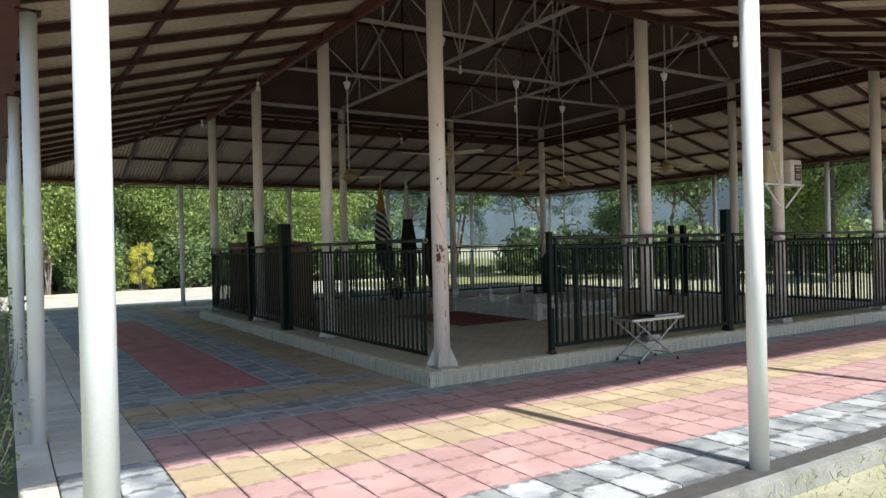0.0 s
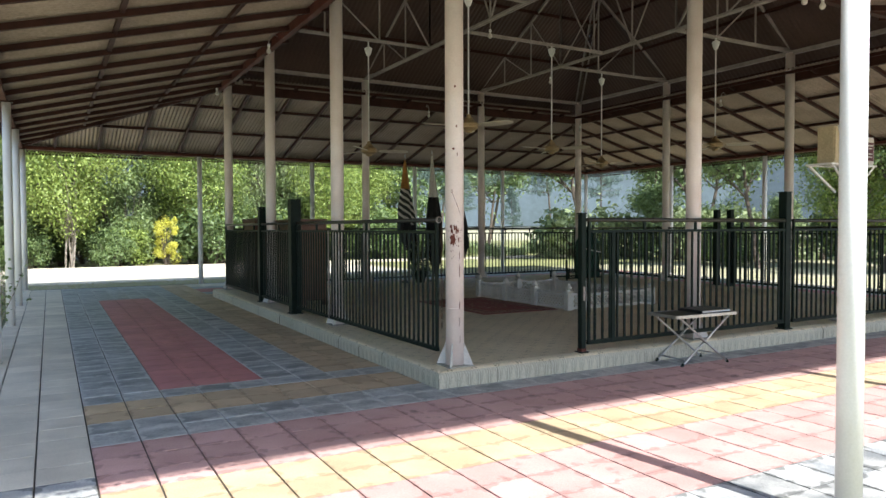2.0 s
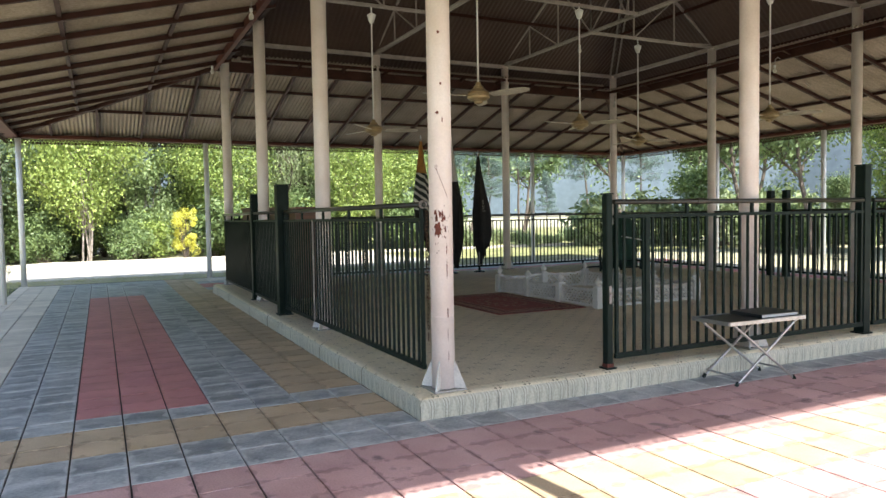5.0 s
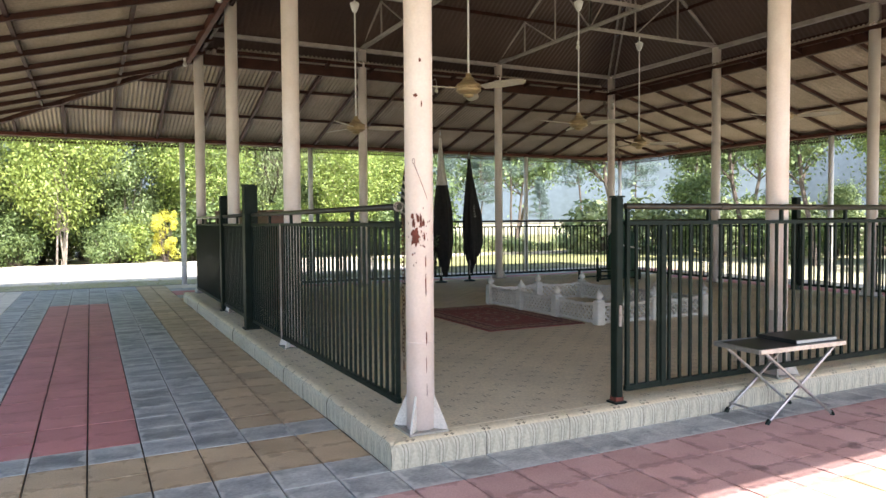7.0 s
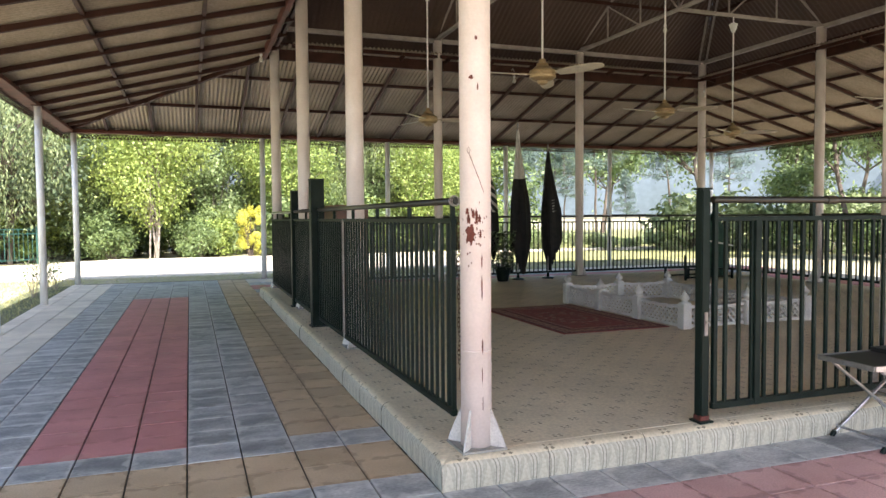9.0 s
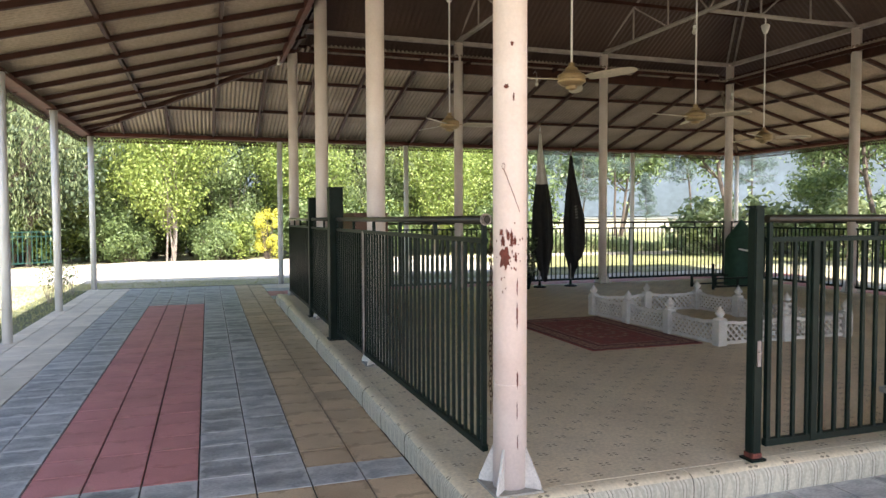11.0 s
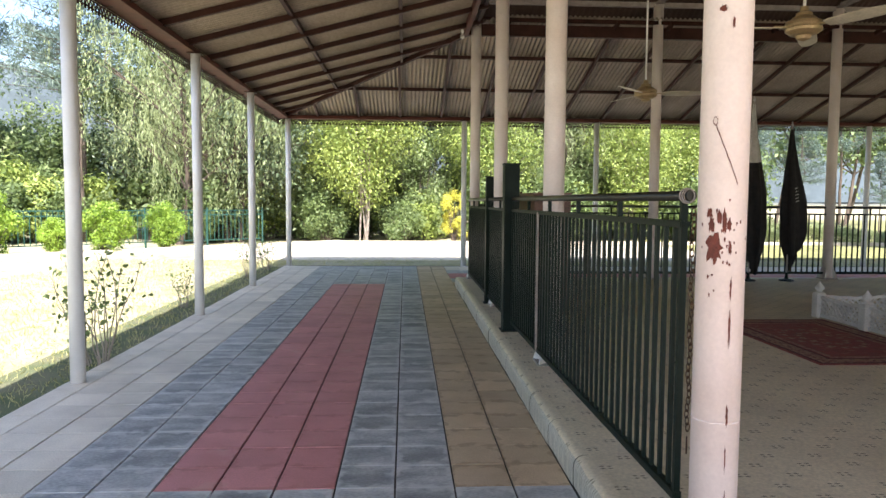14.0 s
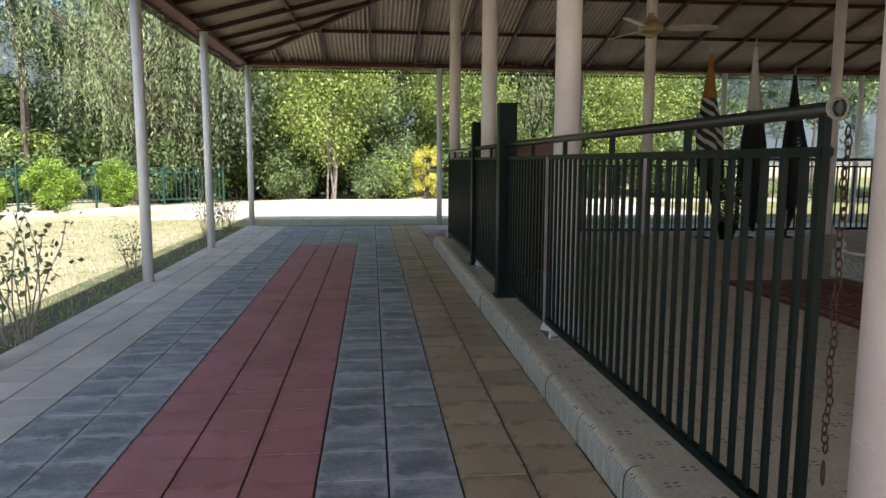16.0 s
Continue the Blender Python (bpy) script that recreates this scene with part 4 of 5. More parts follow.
# ---- flags ----
M_FLAGSTRIPE = mat("flag_striped", (0.02, 0.03, 0.025), (0.03, 0.04, 0.03), 0.9, scale=12, fine=200)


def slant_stripes(m, dark, light):
    """Broad slanting stripes woven into a cloth."""
    nt = m.node_tree
    wv = nt.nodes.new("ShaderNodeTexWave")
    mp = nt.nodes.new("ShaderNodeMapping")
    mp.inputs["Rotation"].default_value = (0, radians(52), 0)
    co = nt.nodes.new("ShaderNodeTexCoord")
    nt.links.new(co.outputs["Object"], mp.inputs[0])
    nt.links.new(mp.outputs[0], wv.inputs[0])
    wv.inputs["Scale"].default_value, wv.inputs["Distortion"].default_value, wv.inputs["Detail Scale"].default_value = 2.6, 1.2, 2.0
    rp = nt.nodes.new("ShaderNodeValToRGB")
    rp.color_ramp.elements[0].position, rp.color_ramp.elements[1].position = 0.60, 0.64
    rp.color_ramp.elements[0].color, rp.color_ramp.elements[1].color = (*dark, 1), (*light, 1)
    nt.links.new(wv.outputs[1], rp.inputs[0])
    nt.links.new(rp.outputs[0], nt.nodes["Principled BSDF"].inputs["Base Color"])


slant_stripes(M_FLAGSTRIPE, (0.02, 0.028, 0.024), (0.5, 0.48, 0.44))
M_FLAGWHITE = mat("flag_white", (0.62, 0.60, 0.56), (0.5, 0.48, 0.45), 0.9, scale=12, fine=200)
M_FLAGGOLD = mat("flag_gold", (0.36, 0.17, 0.035), (0.25, 0.11, 0.03), 0.9, scale=12, fine=200)


def hung_flag(x, y, top, low, layers, label, seed, mark=False):
    """A flag that hangs down its pole in folds. layers: (from, to, material) as shares of its height."""
    t = thing("flag", label, "flag", "flags on poles", pose(x, y, PH))
    bm = B()
    tube(bm, (0, 0, 0.02), (0, 0, top - PH + 0.06), 0.013, seg=10)
    part("pole", bm, M_TRUSS, t)
    bm = B()
    lathe(bm, ((0.12, 0.0), (0.12, 0.02), (0.03, 0.04), (0.02, 0.14)), 16)
    part("stand", bm, M_RAIL, t)
    bm = B()
    lathe(bm, ((0.014, 0.0), (0.02, 0.02), (0.004, 0.09)), 10, (0, 0, top - PH + 0.05))
    part("spear_tip", bm, M_STEEL, t)
    rr = random.Random(seed)
    H = top - low
    ph = [rr.uniform(0, 6) for _ in range(4)]

    def ring_at(f):
        z = top - PH - H * f
        w = 0.03 + 0.19 * min(1, f / 0.55) ** 1.2
        if f > 0.82:
            w *= 1 - 0.55 * ((f - 0.82) / 0.18)
        out = []
        for k in range(26):
            a = 2 * math.pi * k / 26
            r = w * (0.75 + 0.25 * math.sin(4 * a + ph[0] + 2 * f) + 0.12 * math.sin(7 * a + ph[1]))
            out.append(Vector((r * math.cos(a) + 0.11 * f ** 1.5, 0.6 * r * math.sin(a), z + (0.03 + 0.16 * f ** 6) * math.sin(a + ph[2]) * f)))
        return out
    for f0, f1, mm in layers:
        bm = B()
        n = max(2, int((f1 - f0) * 26))
        rings = [[bm.verts.new(p) for p in ring_at(f0 + (f1 - f0) * k / n)] for k in range(n + 1)]
        for a, b in zip(rings, rings[1:]):
            for k in range(26):
                bm.faces.new((a[k], b[k], b[(k + 1) % 26], a[(k + 1) % 26]))
        part("cloth", bm, mm, t, smooth=True)
    if mark:
        for k in range(5):
            p = ring_at(0.45 + 0.025 * k)[20]
            bm = B()
            bar(bm, (p.x - 0.03, p.y - 0.033, p.z - 0.012), (p.x + 0.026 - 0.006 * (k % 2), p.y - 0.033, p.z + 0.010), 0.004, 0.009)
            part("emblem_stroke", bm, M_FLAGWHITE, t, "small pale embroidered stroke")
    return t


stripes = [(0.0, 0.30, M_FLAGGOLD), (0.30, 0.66, M_FLAGSTRIPE), (0.66, 1.0, M_BLACK)]
hung_flag(3.92, 8.95, 2.96, 0.75, stripes, "furled flag, gold above dark and white stripes", 1)
hung_flag(4.62, 8.95, 3.08, 0.45, [(0, 0.36, M_FLAGWHITE), (0.36, 1, M_BLACK)], "furled flag, white above a dark lower part", 2)
hung_flag(5.28, 8.95, 2.68, 0.5, [(0, 1, M_BLACK)], "furled black flag with a small pale emblem", 3, True)

# ---- cupboards behind the railing ----


def cupboard(x0, x1, y0, y1, top, label):
    t = thing("cupboard", label, "cupboard", "cupboards behind the railing", pose((x0 + x1) / 2, (y0 + y1) / 2, PH))
    a, b = (x1 - x0) / 2, (y1 - y0) / 2
    bm = B()
    box(bm, -a, a, -b, b, 0.08, top - 0.03, 0.004)
    part("carcass", bm, M_WOOD, t)
    bm = B()
    box(bm, -a - 0.02, a + 0.02, -b - 0.02, b + 0.02, top - 0.03, top, 0.006)
    part("top", bm, M_WOOD, t)
    for sx in (-1, 1):
        for sy in (-1, 1):
            bm = B()
            box(bm, sx * (a - 0.03) - 0.025, sx * (a - 0.03) + 0.025, sy * (b - 0.03) - 0.025, sy * (b - 0.03) + 0.025, 0, 0.08)
            part("foot", bm, M_WOOD, t)
    n = max(1, round((y1 - y0) / 0.5))
    for k in range(n):
        bm = B()
        u0, u1 = -b + 2 * b * k / n + 0.01, -b + 2 * b * (k + 1) / n - 0.01
        box(bm, a, a + 0.018, u0, u1, 0.1, top - 0.05, 0.004)
        d = part("door", bm, M_WOOD, t)
        bm = B()
        tube(bm, (a + 0.03, u1 - 0.05, 0.7), (a + 0.03, u1 - 0.05, 0.82), 0.006, seg=8)
        box(bm, a + 0.016, a + 0.03, u1 - 0.055, u1 - 0.045, 0.705, 0.715)
        box(bm, a + 0.016, a + 0.03, u1 - 0.055, u1 - 0.045, 0.805, 0.815)
        part("handle", bm, M_STEEL, d, "steel handle")


cupboard(0.35, 0.75, 5.45, 7.3, 1.40, "long dark wooden cupboard behind the railing")
cupboard(0.22, 0.6, 7.9, 8.85, 1.44, "shorter brown wooden cupboard near the corner column")

# ---- covered stand, low bench, potted plant ----


def covered_stand():
    m = mat("dark_green_cover", (0.012, 0.045, 0.03), (0.02, 0.065, 0.04), 0.8, scale=10, fine=150, bump=0.3)
    t = thing("covered_stand", "stand draped in a dark green cloth beside the railing", "stand", at=pose(8.55, 8.05, PH))
    bm = B()
    rings = []
    for f in (0, 0.08, 0.2, 0.45, 0.7, 0.86, 0.95, 1.0):
        z = 1.28 * f
        w = 0.30 if f < 0.7 else 0.30 * (1 - (f - 0.7) / 0.32)
        rings.append([bm.verts.new((w * (1 + 0.07 * math.sin(5 * a + 3 * f) * (1 - f)) * math.cos(a) * 1.1, w * (1 + 0.08 * math.sin(7 * a) * (1 - f)) * math.sin(a) * 0.8, z)) for a in [2 * math.pi * k / 30 for k in range(30)]])
    for a, b in zip(rings, rings[1:]):
        for k in range(30):
            bm.faces.new((a[k], a[(k + 1) % 30], b[(k + 1) % 30], b[k]))
    bm.faces.new(rings[-1])
    part("cover", bm, m, t, smooth=True)
    bm = B()
    bar(bm, (-0.28, -0.25, 0.72), (0.3, -0.24, 0.62), 0.012, 0.03)
    part("sash", bm, M_FLAGWHITE, t, "pale green band tied round the cloth")


covered_stand()


def low_bench():
    t = thing("low_bench", "low black metal bench frame on the tiled floor", "bench", at=pose(7.95, 7.75, PH))
    for x in (-0.55, 0.0, 0.55):
        for y in (-0.3, 0.3):
            bm = B()
            box(bm, x - 0.018, x + 0.018, y - 0.018, y + 0.018, 0, 0.22)
            part("leg", bm, M_RAIL, t)
    for z in (0.05, 0.2):
        for y in (-0.3, 0.3):
            bm = B()
            bar(bm, (-0.55, y, z), (0.55, y, z), 0.03, 0.03)
            part("rail", bm, M_RAIL, t)
    bm = B()
    box(bm, -0.58, -0.54, -0.32, -0.28, 0.22, 0.48)
    part("end_post", bm, M_RAIL, t)


low_bench()


def pot_plant():
    t = thing("potted_plant", "dark leafy potted plant beside the flags", "plant", at=pose(4.2, 8.75, PH))
    bm = B()
    lathe(bm, ((0.10, 0.0), (0.15, 0.22), (0.17, 0.24), (0.17, 0.28), (0.14, 0.28), (0.13, 0.25)), 18)
    part("pot", bm, M_RAIL, t)
    rr = random.Random(8)
    vs, fs = [], []
    for k in range(420):
        a, r, z = rr.uniform(0, 6.28), 0.24 * math.sqrt(rr.random()), rr.uniform(0.25, 0.95)
        c = Vector((r * math.cos(a), r * math.sin(a), z))
        u = Vector((rr.uniform(-1, 1), rr.uniform(-1, 1), rr.uniform(-0.5, 0.8))).normalized() * 0.055
        w = u.cross(Vector((rr.uniform(-1, 1), rr.uniform(-1, 1), 1))).normalized() * 0.022
        o = len(vs)
        vs += [tuple(c - u), tuple(c + w), tuple(c + u), tuple(c - w)]
        fs.append((o, o + 1, o + 2, o + 3))
    raw("foliage", vs, fs, L_DARK, t)
    bm = B()
    for k in range(7):
        a = k * 0.9
        tube(bm, (0, 0, 0.2), (0.14 * math.cos(a), 0.14 * math.sin(a), 0.8), 0.008, 0.004, 6)
    part("stems", bm, M_BARK, t)


pot_plant()

# ---- folding table with a folder on it ----


def folding_table():
    cx, cy, hgt = 2.65, -0.385, 0.52
    t = thing("folding_table", "small folding table with black top and chrome legs", "table", at=pose(cx, cy, 0, 0, 0, TABLE_TURN))
    a, b = 0.42, 0.195
    mt = mat("black_vinyl_top", (0.012, 0.012, 0.013), (0.02, 0.02, 0.02), 0.35, scale=9)
    bm = B()
    box(bm, -a + 0.012, a - 0.012, -b + 0.012, b - 0.012, hgt - 0.016, hgt, 0.004)
    part("tabletop", bm, mt, t)
    bm = B()
    for p, q in (((-a, -b), (a, -b)), ((a, -b), (a, b)), ((a, b), (-a, b)), ((-a, b), (-a, -b))):
        bar(bm, (*p, hgt - 0.012), (*q, hgt - 0.012), 0.02, 0.03)
    part("rim", bm, M_STEEL, t, "chrome rim")
    for y in (-b + 0.02, b - 0.02):
        for s in (-1, 1):
            bm = B()
            tube(bm, (s * (a - 0.06), y + 0.014 * s, hgt - 0.03), (-s * (a - 0.12), y + 0.014 * s, 0.012), 0.011, seg=10)
            leg = part("leg", bm, M_STEEL, t, "chrome tube leg")
            bm = B()
            tube(bm, (-s * (a - 0.132), y + 0.014 * s, 0.03), (-s * (a - 0.11), y + 0.014 * s, 0.0), 0.015, seg=10)
            part("rubber_foot", bm, M_RAIL, leg, "black rubber foot")
    for s in (-1, 1):
        bm = B()
        tube(bm, (s * (a - 0.13), -b + 0.02, 0.07), (s * (a - 0.13), b - 0.02, 0.07), 0.008, seg=8)
        part("cross_tube", bm, M_STEEL, t)
    f = thing("folder", "flat black folder lying on the folding table", "folder", at=pose(cx, cy, hgt, 0, 0, TABLE_TURN))
    bm = B()
    box(bm, -0.02, a - 0.01, -0.15, 0.18, 0.0, 0.004, 0.001)
    box(bm, -0.02, a - 0.01, -0.15, 0.18, 0.026, 0.030, 0.001)
    box(bm, -0.02, -0.016, -0.15, 0.18, 0.003, 0.027)
    part("cover", bm, mt, f)
    bm = B()
    box(bm, -0.012, a - 0.02, -0.142, 0.172, 0.0045, 0.0255)
    part("pages", bm, M_FLAGWHITE, f, "edges of white pages")


TABLE_TURN = -2
folding_table()

# ---- loudspeaker boxes on a bracket ----


def wall_boxes():
    m = mat("beige_cabinet_paint", (0.50, 0.42, 0.27), (0.42, 0.35, 0.22), 0.5, scale=6)
    mw = mat("white_cabinet_paint", (0.66, 0.62, 0.58), (0.56, 0.52, 0.48), 0.5, scale=6)
    mr = mat("dark_red_label", (0.09, 0.008, 0.016), (0.06, 0.006, 0.012), 0.4, scale=20)
    br = thing("bracket", "cream angle-iron bracket clamped to a column", "bracket", at=pose(5.95, 0, 0))
    for y in (-0.16, 0.16):
        bm = B()
        bar(bm, (-0.58, y, 2.2), (0.42, y, 2.2), 0.022, 0.022)
        part("shelf_angle", bm, M_WHITE, br)
    for s, e in ((-1, -0.52), (1, 0.38)):
        bm = B()
        bar(bm, (e, -0.16, 2.19), (s * 0.06, -0.09, 1.86), 0.02, 0.02)
        bar(bm, (e, 0.16, 2.19), (s * 0.06, 0.09, 1.86), 0.025, 0.025)
        part("brace", bm, M_WHITE, br)
    for x in (-0.56, -0.18, 0.10, 0.40):
        bm = B()
        bar(bm, (x, -0.18, 2.2), (x, 0.18, 2.2), 0.025, 0.025)
        part("cross_angle", bm, M_WHITE, br)
    bm = B()
    bar(bm, (-0.46, -0.185, 2.68), (-0.22, -0.185, 2.2), 0.02, 0.012)
    part("strap", bm, M_WHITE, br)
    t = thing("loudspeaker_box", "beige boxed loudspeaker on the column bracket", "loudspeaker", at=pose(5.62, 0, 2.217))
    bm = B()
    box(bm, -0.18, 0.17, -0.16, 0.06, 0, 0.46, 0.008)
    part("cabinet", bm, m, t)
    bm = B()
    box(bm, -0.165, 0.155, -0.170, -0.161, 0.02, 0.44, 0.003)
    part("front_panel", bm, m, t)
    t = thing("control_box", "white metal box with a dark red label", "control box", at=pose(6.19, 0, 2.217))
    bm = B()
    box(bm, -0.13, 0.16, -0.15, 0.15, 0, 0.36, 0.01)
    part("case", bm, mw, t)
    bm = B()
    box(bm, -0.03, 0.13, -0.157, -0.151, 0.05, 0.29)
    l = part("label", bm, mr, t, "dark red printed label")
    bm = B()
    for z, w in ((0.25, 0.06), (0.21, 0.035), (0.14, 0.05), (0.10, 0.05)):
        box(bm, 0.05 - w, 0.05 + w, -0.1605, -0.1575, z - 0.008, z + 0.008)
    part("print", bm, M_FLAGWHITE, l)
    bm = B()
    bar(bm, (0.11, -0.17, -0.02), (0.11, -0.17, 0.40), 0.018, 0.018)
    part("guard_rod", bm, M_WHITE, t)


wall_boxes()

# ---- chain by the entrance ----


def chain():
    t = thing("chain", "rusty steel chain with a hook hanging from the handrail", "chain", at=pose(0.0, 0.225, 0))
    mc = mat("rusty_chain_steel", (0.07, 0.045, 0.03), (0.11, 0.06, 0.03), 0.6, 0.5, scale=60)

    def torus(R, r, sy, m):
        bm = B()
        n, k = 16, 6
        vv = [[bm.verts.new(m @ Vector(((R + r * math.cos(2 * math.pi * j / k)) * math.cos(2 * math.pi * i / n), (R + r * math.cos(2 * math.pi * j / k)) * math.sin(2 * math.pi * i / n) * sy, r * math.sin(2 * math.pi * j / k)))) for j in range(k)] for i in range(n)]
        for i in range(n):
            for j in range(k):
                bm.faces.new((vv[i][j], vv[(i + 1) % n][j], vv[(i + 1) % n][(j + 1) % k], vv[i][(j + 1) % k]))
        return bm
    z = 1.42
    k = 0
    first = None
    while z > 0.55:
        m = Matrix.Rotation(math.pi / 2, 4, "X")
        if first is None:
            o = part("link", torus(0.0092, 0.0023, 1.75, m), mc, t, smooth=True)
            first = o.data
        else:
            o = new("link", first)
            o.parent = t
        o.matrix_basis = pose(0.004 * math.sin(k), 0, z, 0, 0, 90 * (k % 2) + 20)
        z -= 0.0265
        k += 1
    o = part("hook", torus(0.013, 0.003, 2.4, Matrix.Rotation(math.pi / 2, 4, "X")), mc, t)
    o.matrix_basis = pose(0, 0, 0.50, 0, 0, 70)
    for r, dz in ((0.027, 0.0), (0.025, 0.010), (0.029, -0.010)):
        o = part("ring", torus(r, 0.0028, 1.0, Matrix.Rotation(math.pi / 2, 4, "Y")), M_TRUSS, t, "pale wire coil round the handrail end")
        o.matrix_basis = pose(-0.01 + dz, 0.03 + dz, PH + RT, 0, 0, 90 + 400 * dz)


chain()

# ---- vegetation ----


def leaf_quads(rg, centres, size, width=0.45, flat=0.0, hang=False, out=None):
    """One four-cornered leaf at each centre, turned at random, or facing loosely along out."""
    n = len(centres)
    a = rg.normal(size=(n, 3))
    if hang:
        a = a * 0.35 + np.array((0, 0, -1.0))
    a[:, 2] *= 1 - flat
    if out is not None:
        nrm = out / (np.linalg.norm(out, axis=1)[:, None] + 1e-6) + rg.normal(size=(n, 3)) * 0.45 + np.array((0, 0, 0.25))
        a = np.cross(nrm, a)
        b = np.cross(nrm, a)
    else:
        b = np.cross(a, rg.normal(size=(n, 3)))
    a /= np.linalg.norm(a, axis=1)[:, None]
    b /= np.linalg.norm(b, axis=1)[:, None]
    s = (size * rg.uniform(0.65, 1.35, n))[:, None]
    c = np.asarray(centres)
    v = np.stack((c - a * s, c + b * s * width, c + a * s, c - b * s * width), 1).reshape(-1, 3)
    return v


def quad_mesh(name, v, material):
    me = bpy.data.meshes.new(name)
    n = len(v) // 4
    me.vertices.add(len(v))
    me.vertices.foreach_set("co", v.astype(np.float32).ravel())
    me.loops.add(4 * n)
    me.loops.foreach_set("vertex_index", np.arange(4 * n, dtype=np.int32))
    me.polygons.add(n)
    me.polygons.foreach_set("loop_start", np.arange(0, 4 * n, 4, dtype=np.int32))
    me.update(calc_edges=True)
    me.validate()
    me.materials.append(material)
    return me


def limbs(rr, height, spread, stems, lean=0.12, start=0.25, levels=3):
    """Branch segments (from, to, radii) and the tips where leaves gather."""
    segs, tips = [], []

    def grow(p, d, length, r, level):
        n = 3
        for k in range(n):
            d2 = (d + Vector((rr.gauss(0, 0.13), rr.gauss(0, 0.13), rr.gauss(0, 0.06)))).normalized()
            q = p + d2 * (length / n)
            segs.append((p, q, r, r * 0.82))
            p, d, r = q, d2, r * 0.82
            if level > 0 and k > 0 or level == 1:
                tips.append(p.copy())
            if level < levels and k >= (1 if level == 0 and stems == 1 else 0):
                for _ in range(2 if level else 3):
                    a = rr.uniform(0, 2 * math.pi)
                    out = Vector((math.cos(a), math.sin(a), rr.uniform(0.25, 0.9))).normalized()
                    grow(p.copy(), (d * 0.45 + out * spread).normalized(), length * rr.uniform(0.42, 0.62), r * 0.6, level + 1)
        tips.append(p.copy())
    for s in range(stems):
        a = rr.uniform(0, 2 * math.pi)
        b = Vector((0.15 * math.cos(a), 0.15 * math.sin(a), 0)) if stems > 1 else Vector((0, 0, 0))
        d = Vector((lean * math.cos(a), lean * math.sin(a), 1)).normalized()
        grow(b - Vector((0, 0, 0.2)), d, height * (0.72 if stems == 1 else rr.uniform(0.6, 0.8)), 0.017 * height / math.sqrt(stems), 0)
    return segs, tips


def wood_mesh(name, segs, material, seg=7):
    bm = B()
    for p, q, r0, r1 in segs:
        if (q - p).length > 0.02 and r0 > 0.0085:
            tube(bm, p, q, r0, r1, seg if r0 > 0.035 else 4)
    me = bpy.data.meshes.new(name)
    bm.to_mesh(me)
    bm.free()
    me.materials.append(material)
    return me


def make_tree(name, label, category, group, bark, leafm, height, spread, stems, count, size, seed, kind="broad", puff=0.45):
    rr, rg = random.Random(seed), np.random.default_rng(seed)
    t = thing(name, label, category, group)
    if kind == "pine":
        segs, cs = [], []
        p = Vector((0, 0, -0.2))
        top = height
        n = 10
        for k in range(n):
            q = Vector((0.10 * rr.gauss(0, 1), 0.10 * rr.gauss(0, 1), top * (k + 1) / n))
            segs.append((p, q, 0.0085 * height * (1 - 0.75 * k / n), 0.0085 * height * (1 - 0.75 * (k + 1) / n)))
            p = q
        z = height * spread
        while z < height:
            f = (z - height * spread) / (height * (1 - spread))
            for _ in range(4):
                a = rr.uniform(0, 6.283)
                ln = (1 - f) * height * 0.17 + 0.4
                e = Vector((ln * math.cos(a), ln * math.sin(a), z + ln * rr.uniform(-0.05, 0.35)))
                segs.append((Vector((0, 0, z)), e, 0.03, 0.012))
                for g in range(5):
                    w = 0.35 + 0.65 * g / 4
                    cs.append(Vector((0, 0, z)).lerp(e, w) + Vector((rr.gauss(0, 0.15), rr.gauss(0, 0.15), rr.gauss(0.05, 0.12))))
            z += height * 0.035
        cs = np.array([tuple(c) for c in cs])
        idx = rg.integers(0, len(cs), count)
        v = leaf_quads(rg, cs[idx] + rg.normal(size=(count, 3)) * 0.20, size, 0.16)
    else:
        segs, tips = limbs(rr, height, spread, stems)
        cs = np.array([tuple(c) for c in tips if c.z > height * (0.12 if kind == "broad" else 0.3)])
        if kind == "broad":
            low = [(p + q) / 2 for p, q, r0, r1 in segs if (p.z + q.z) / 2 > height * 0.2]
            low += [v * rr.uniform(0.7, 1.15) for v in low if v.z < height * 0.55]
            cs = np.concatenate((cs, np.array([tuple(c) for c in low if c.z > height * 0.16])))
        if kind == "willow":
            hangs = []
            for _ in range(count // 26):
                c = cs[rg.integers(0, len(cs))] + rg.normal(size=3) * 0.35
                ln = min(rg.uniform(0.8, 3.2), max(0.5, c[2] - 1.2))
                k = np.arange(26)[:, None] / 25
                sway = rg.normal(size=3) * 0.12
                hangs.append(c + np.concatenate((k * sway[0], k * sway[1], -k * ln), 1) + rg.normal(size=(26, 3)) * 0.05)
            v = leaf_quads(rg, np.concatenate(hangs), size, 0.2, hang=True)
        else:
            idx = rg.integers(0, len(cs), count)
            off = rg.normal(size=(count, 3)) * puff * np.array((1, 1, 0.7))
            v = leaf_quads(rg, cs[idx] + off, size, 0.5, 0.3, out=off)
    o = new("trunk", wood_mesh("trunk", segs, bark))
    o.parent = t
    o = new("crown", quad_mesh("crown", v, leafm))
    o.parent = t
    return t


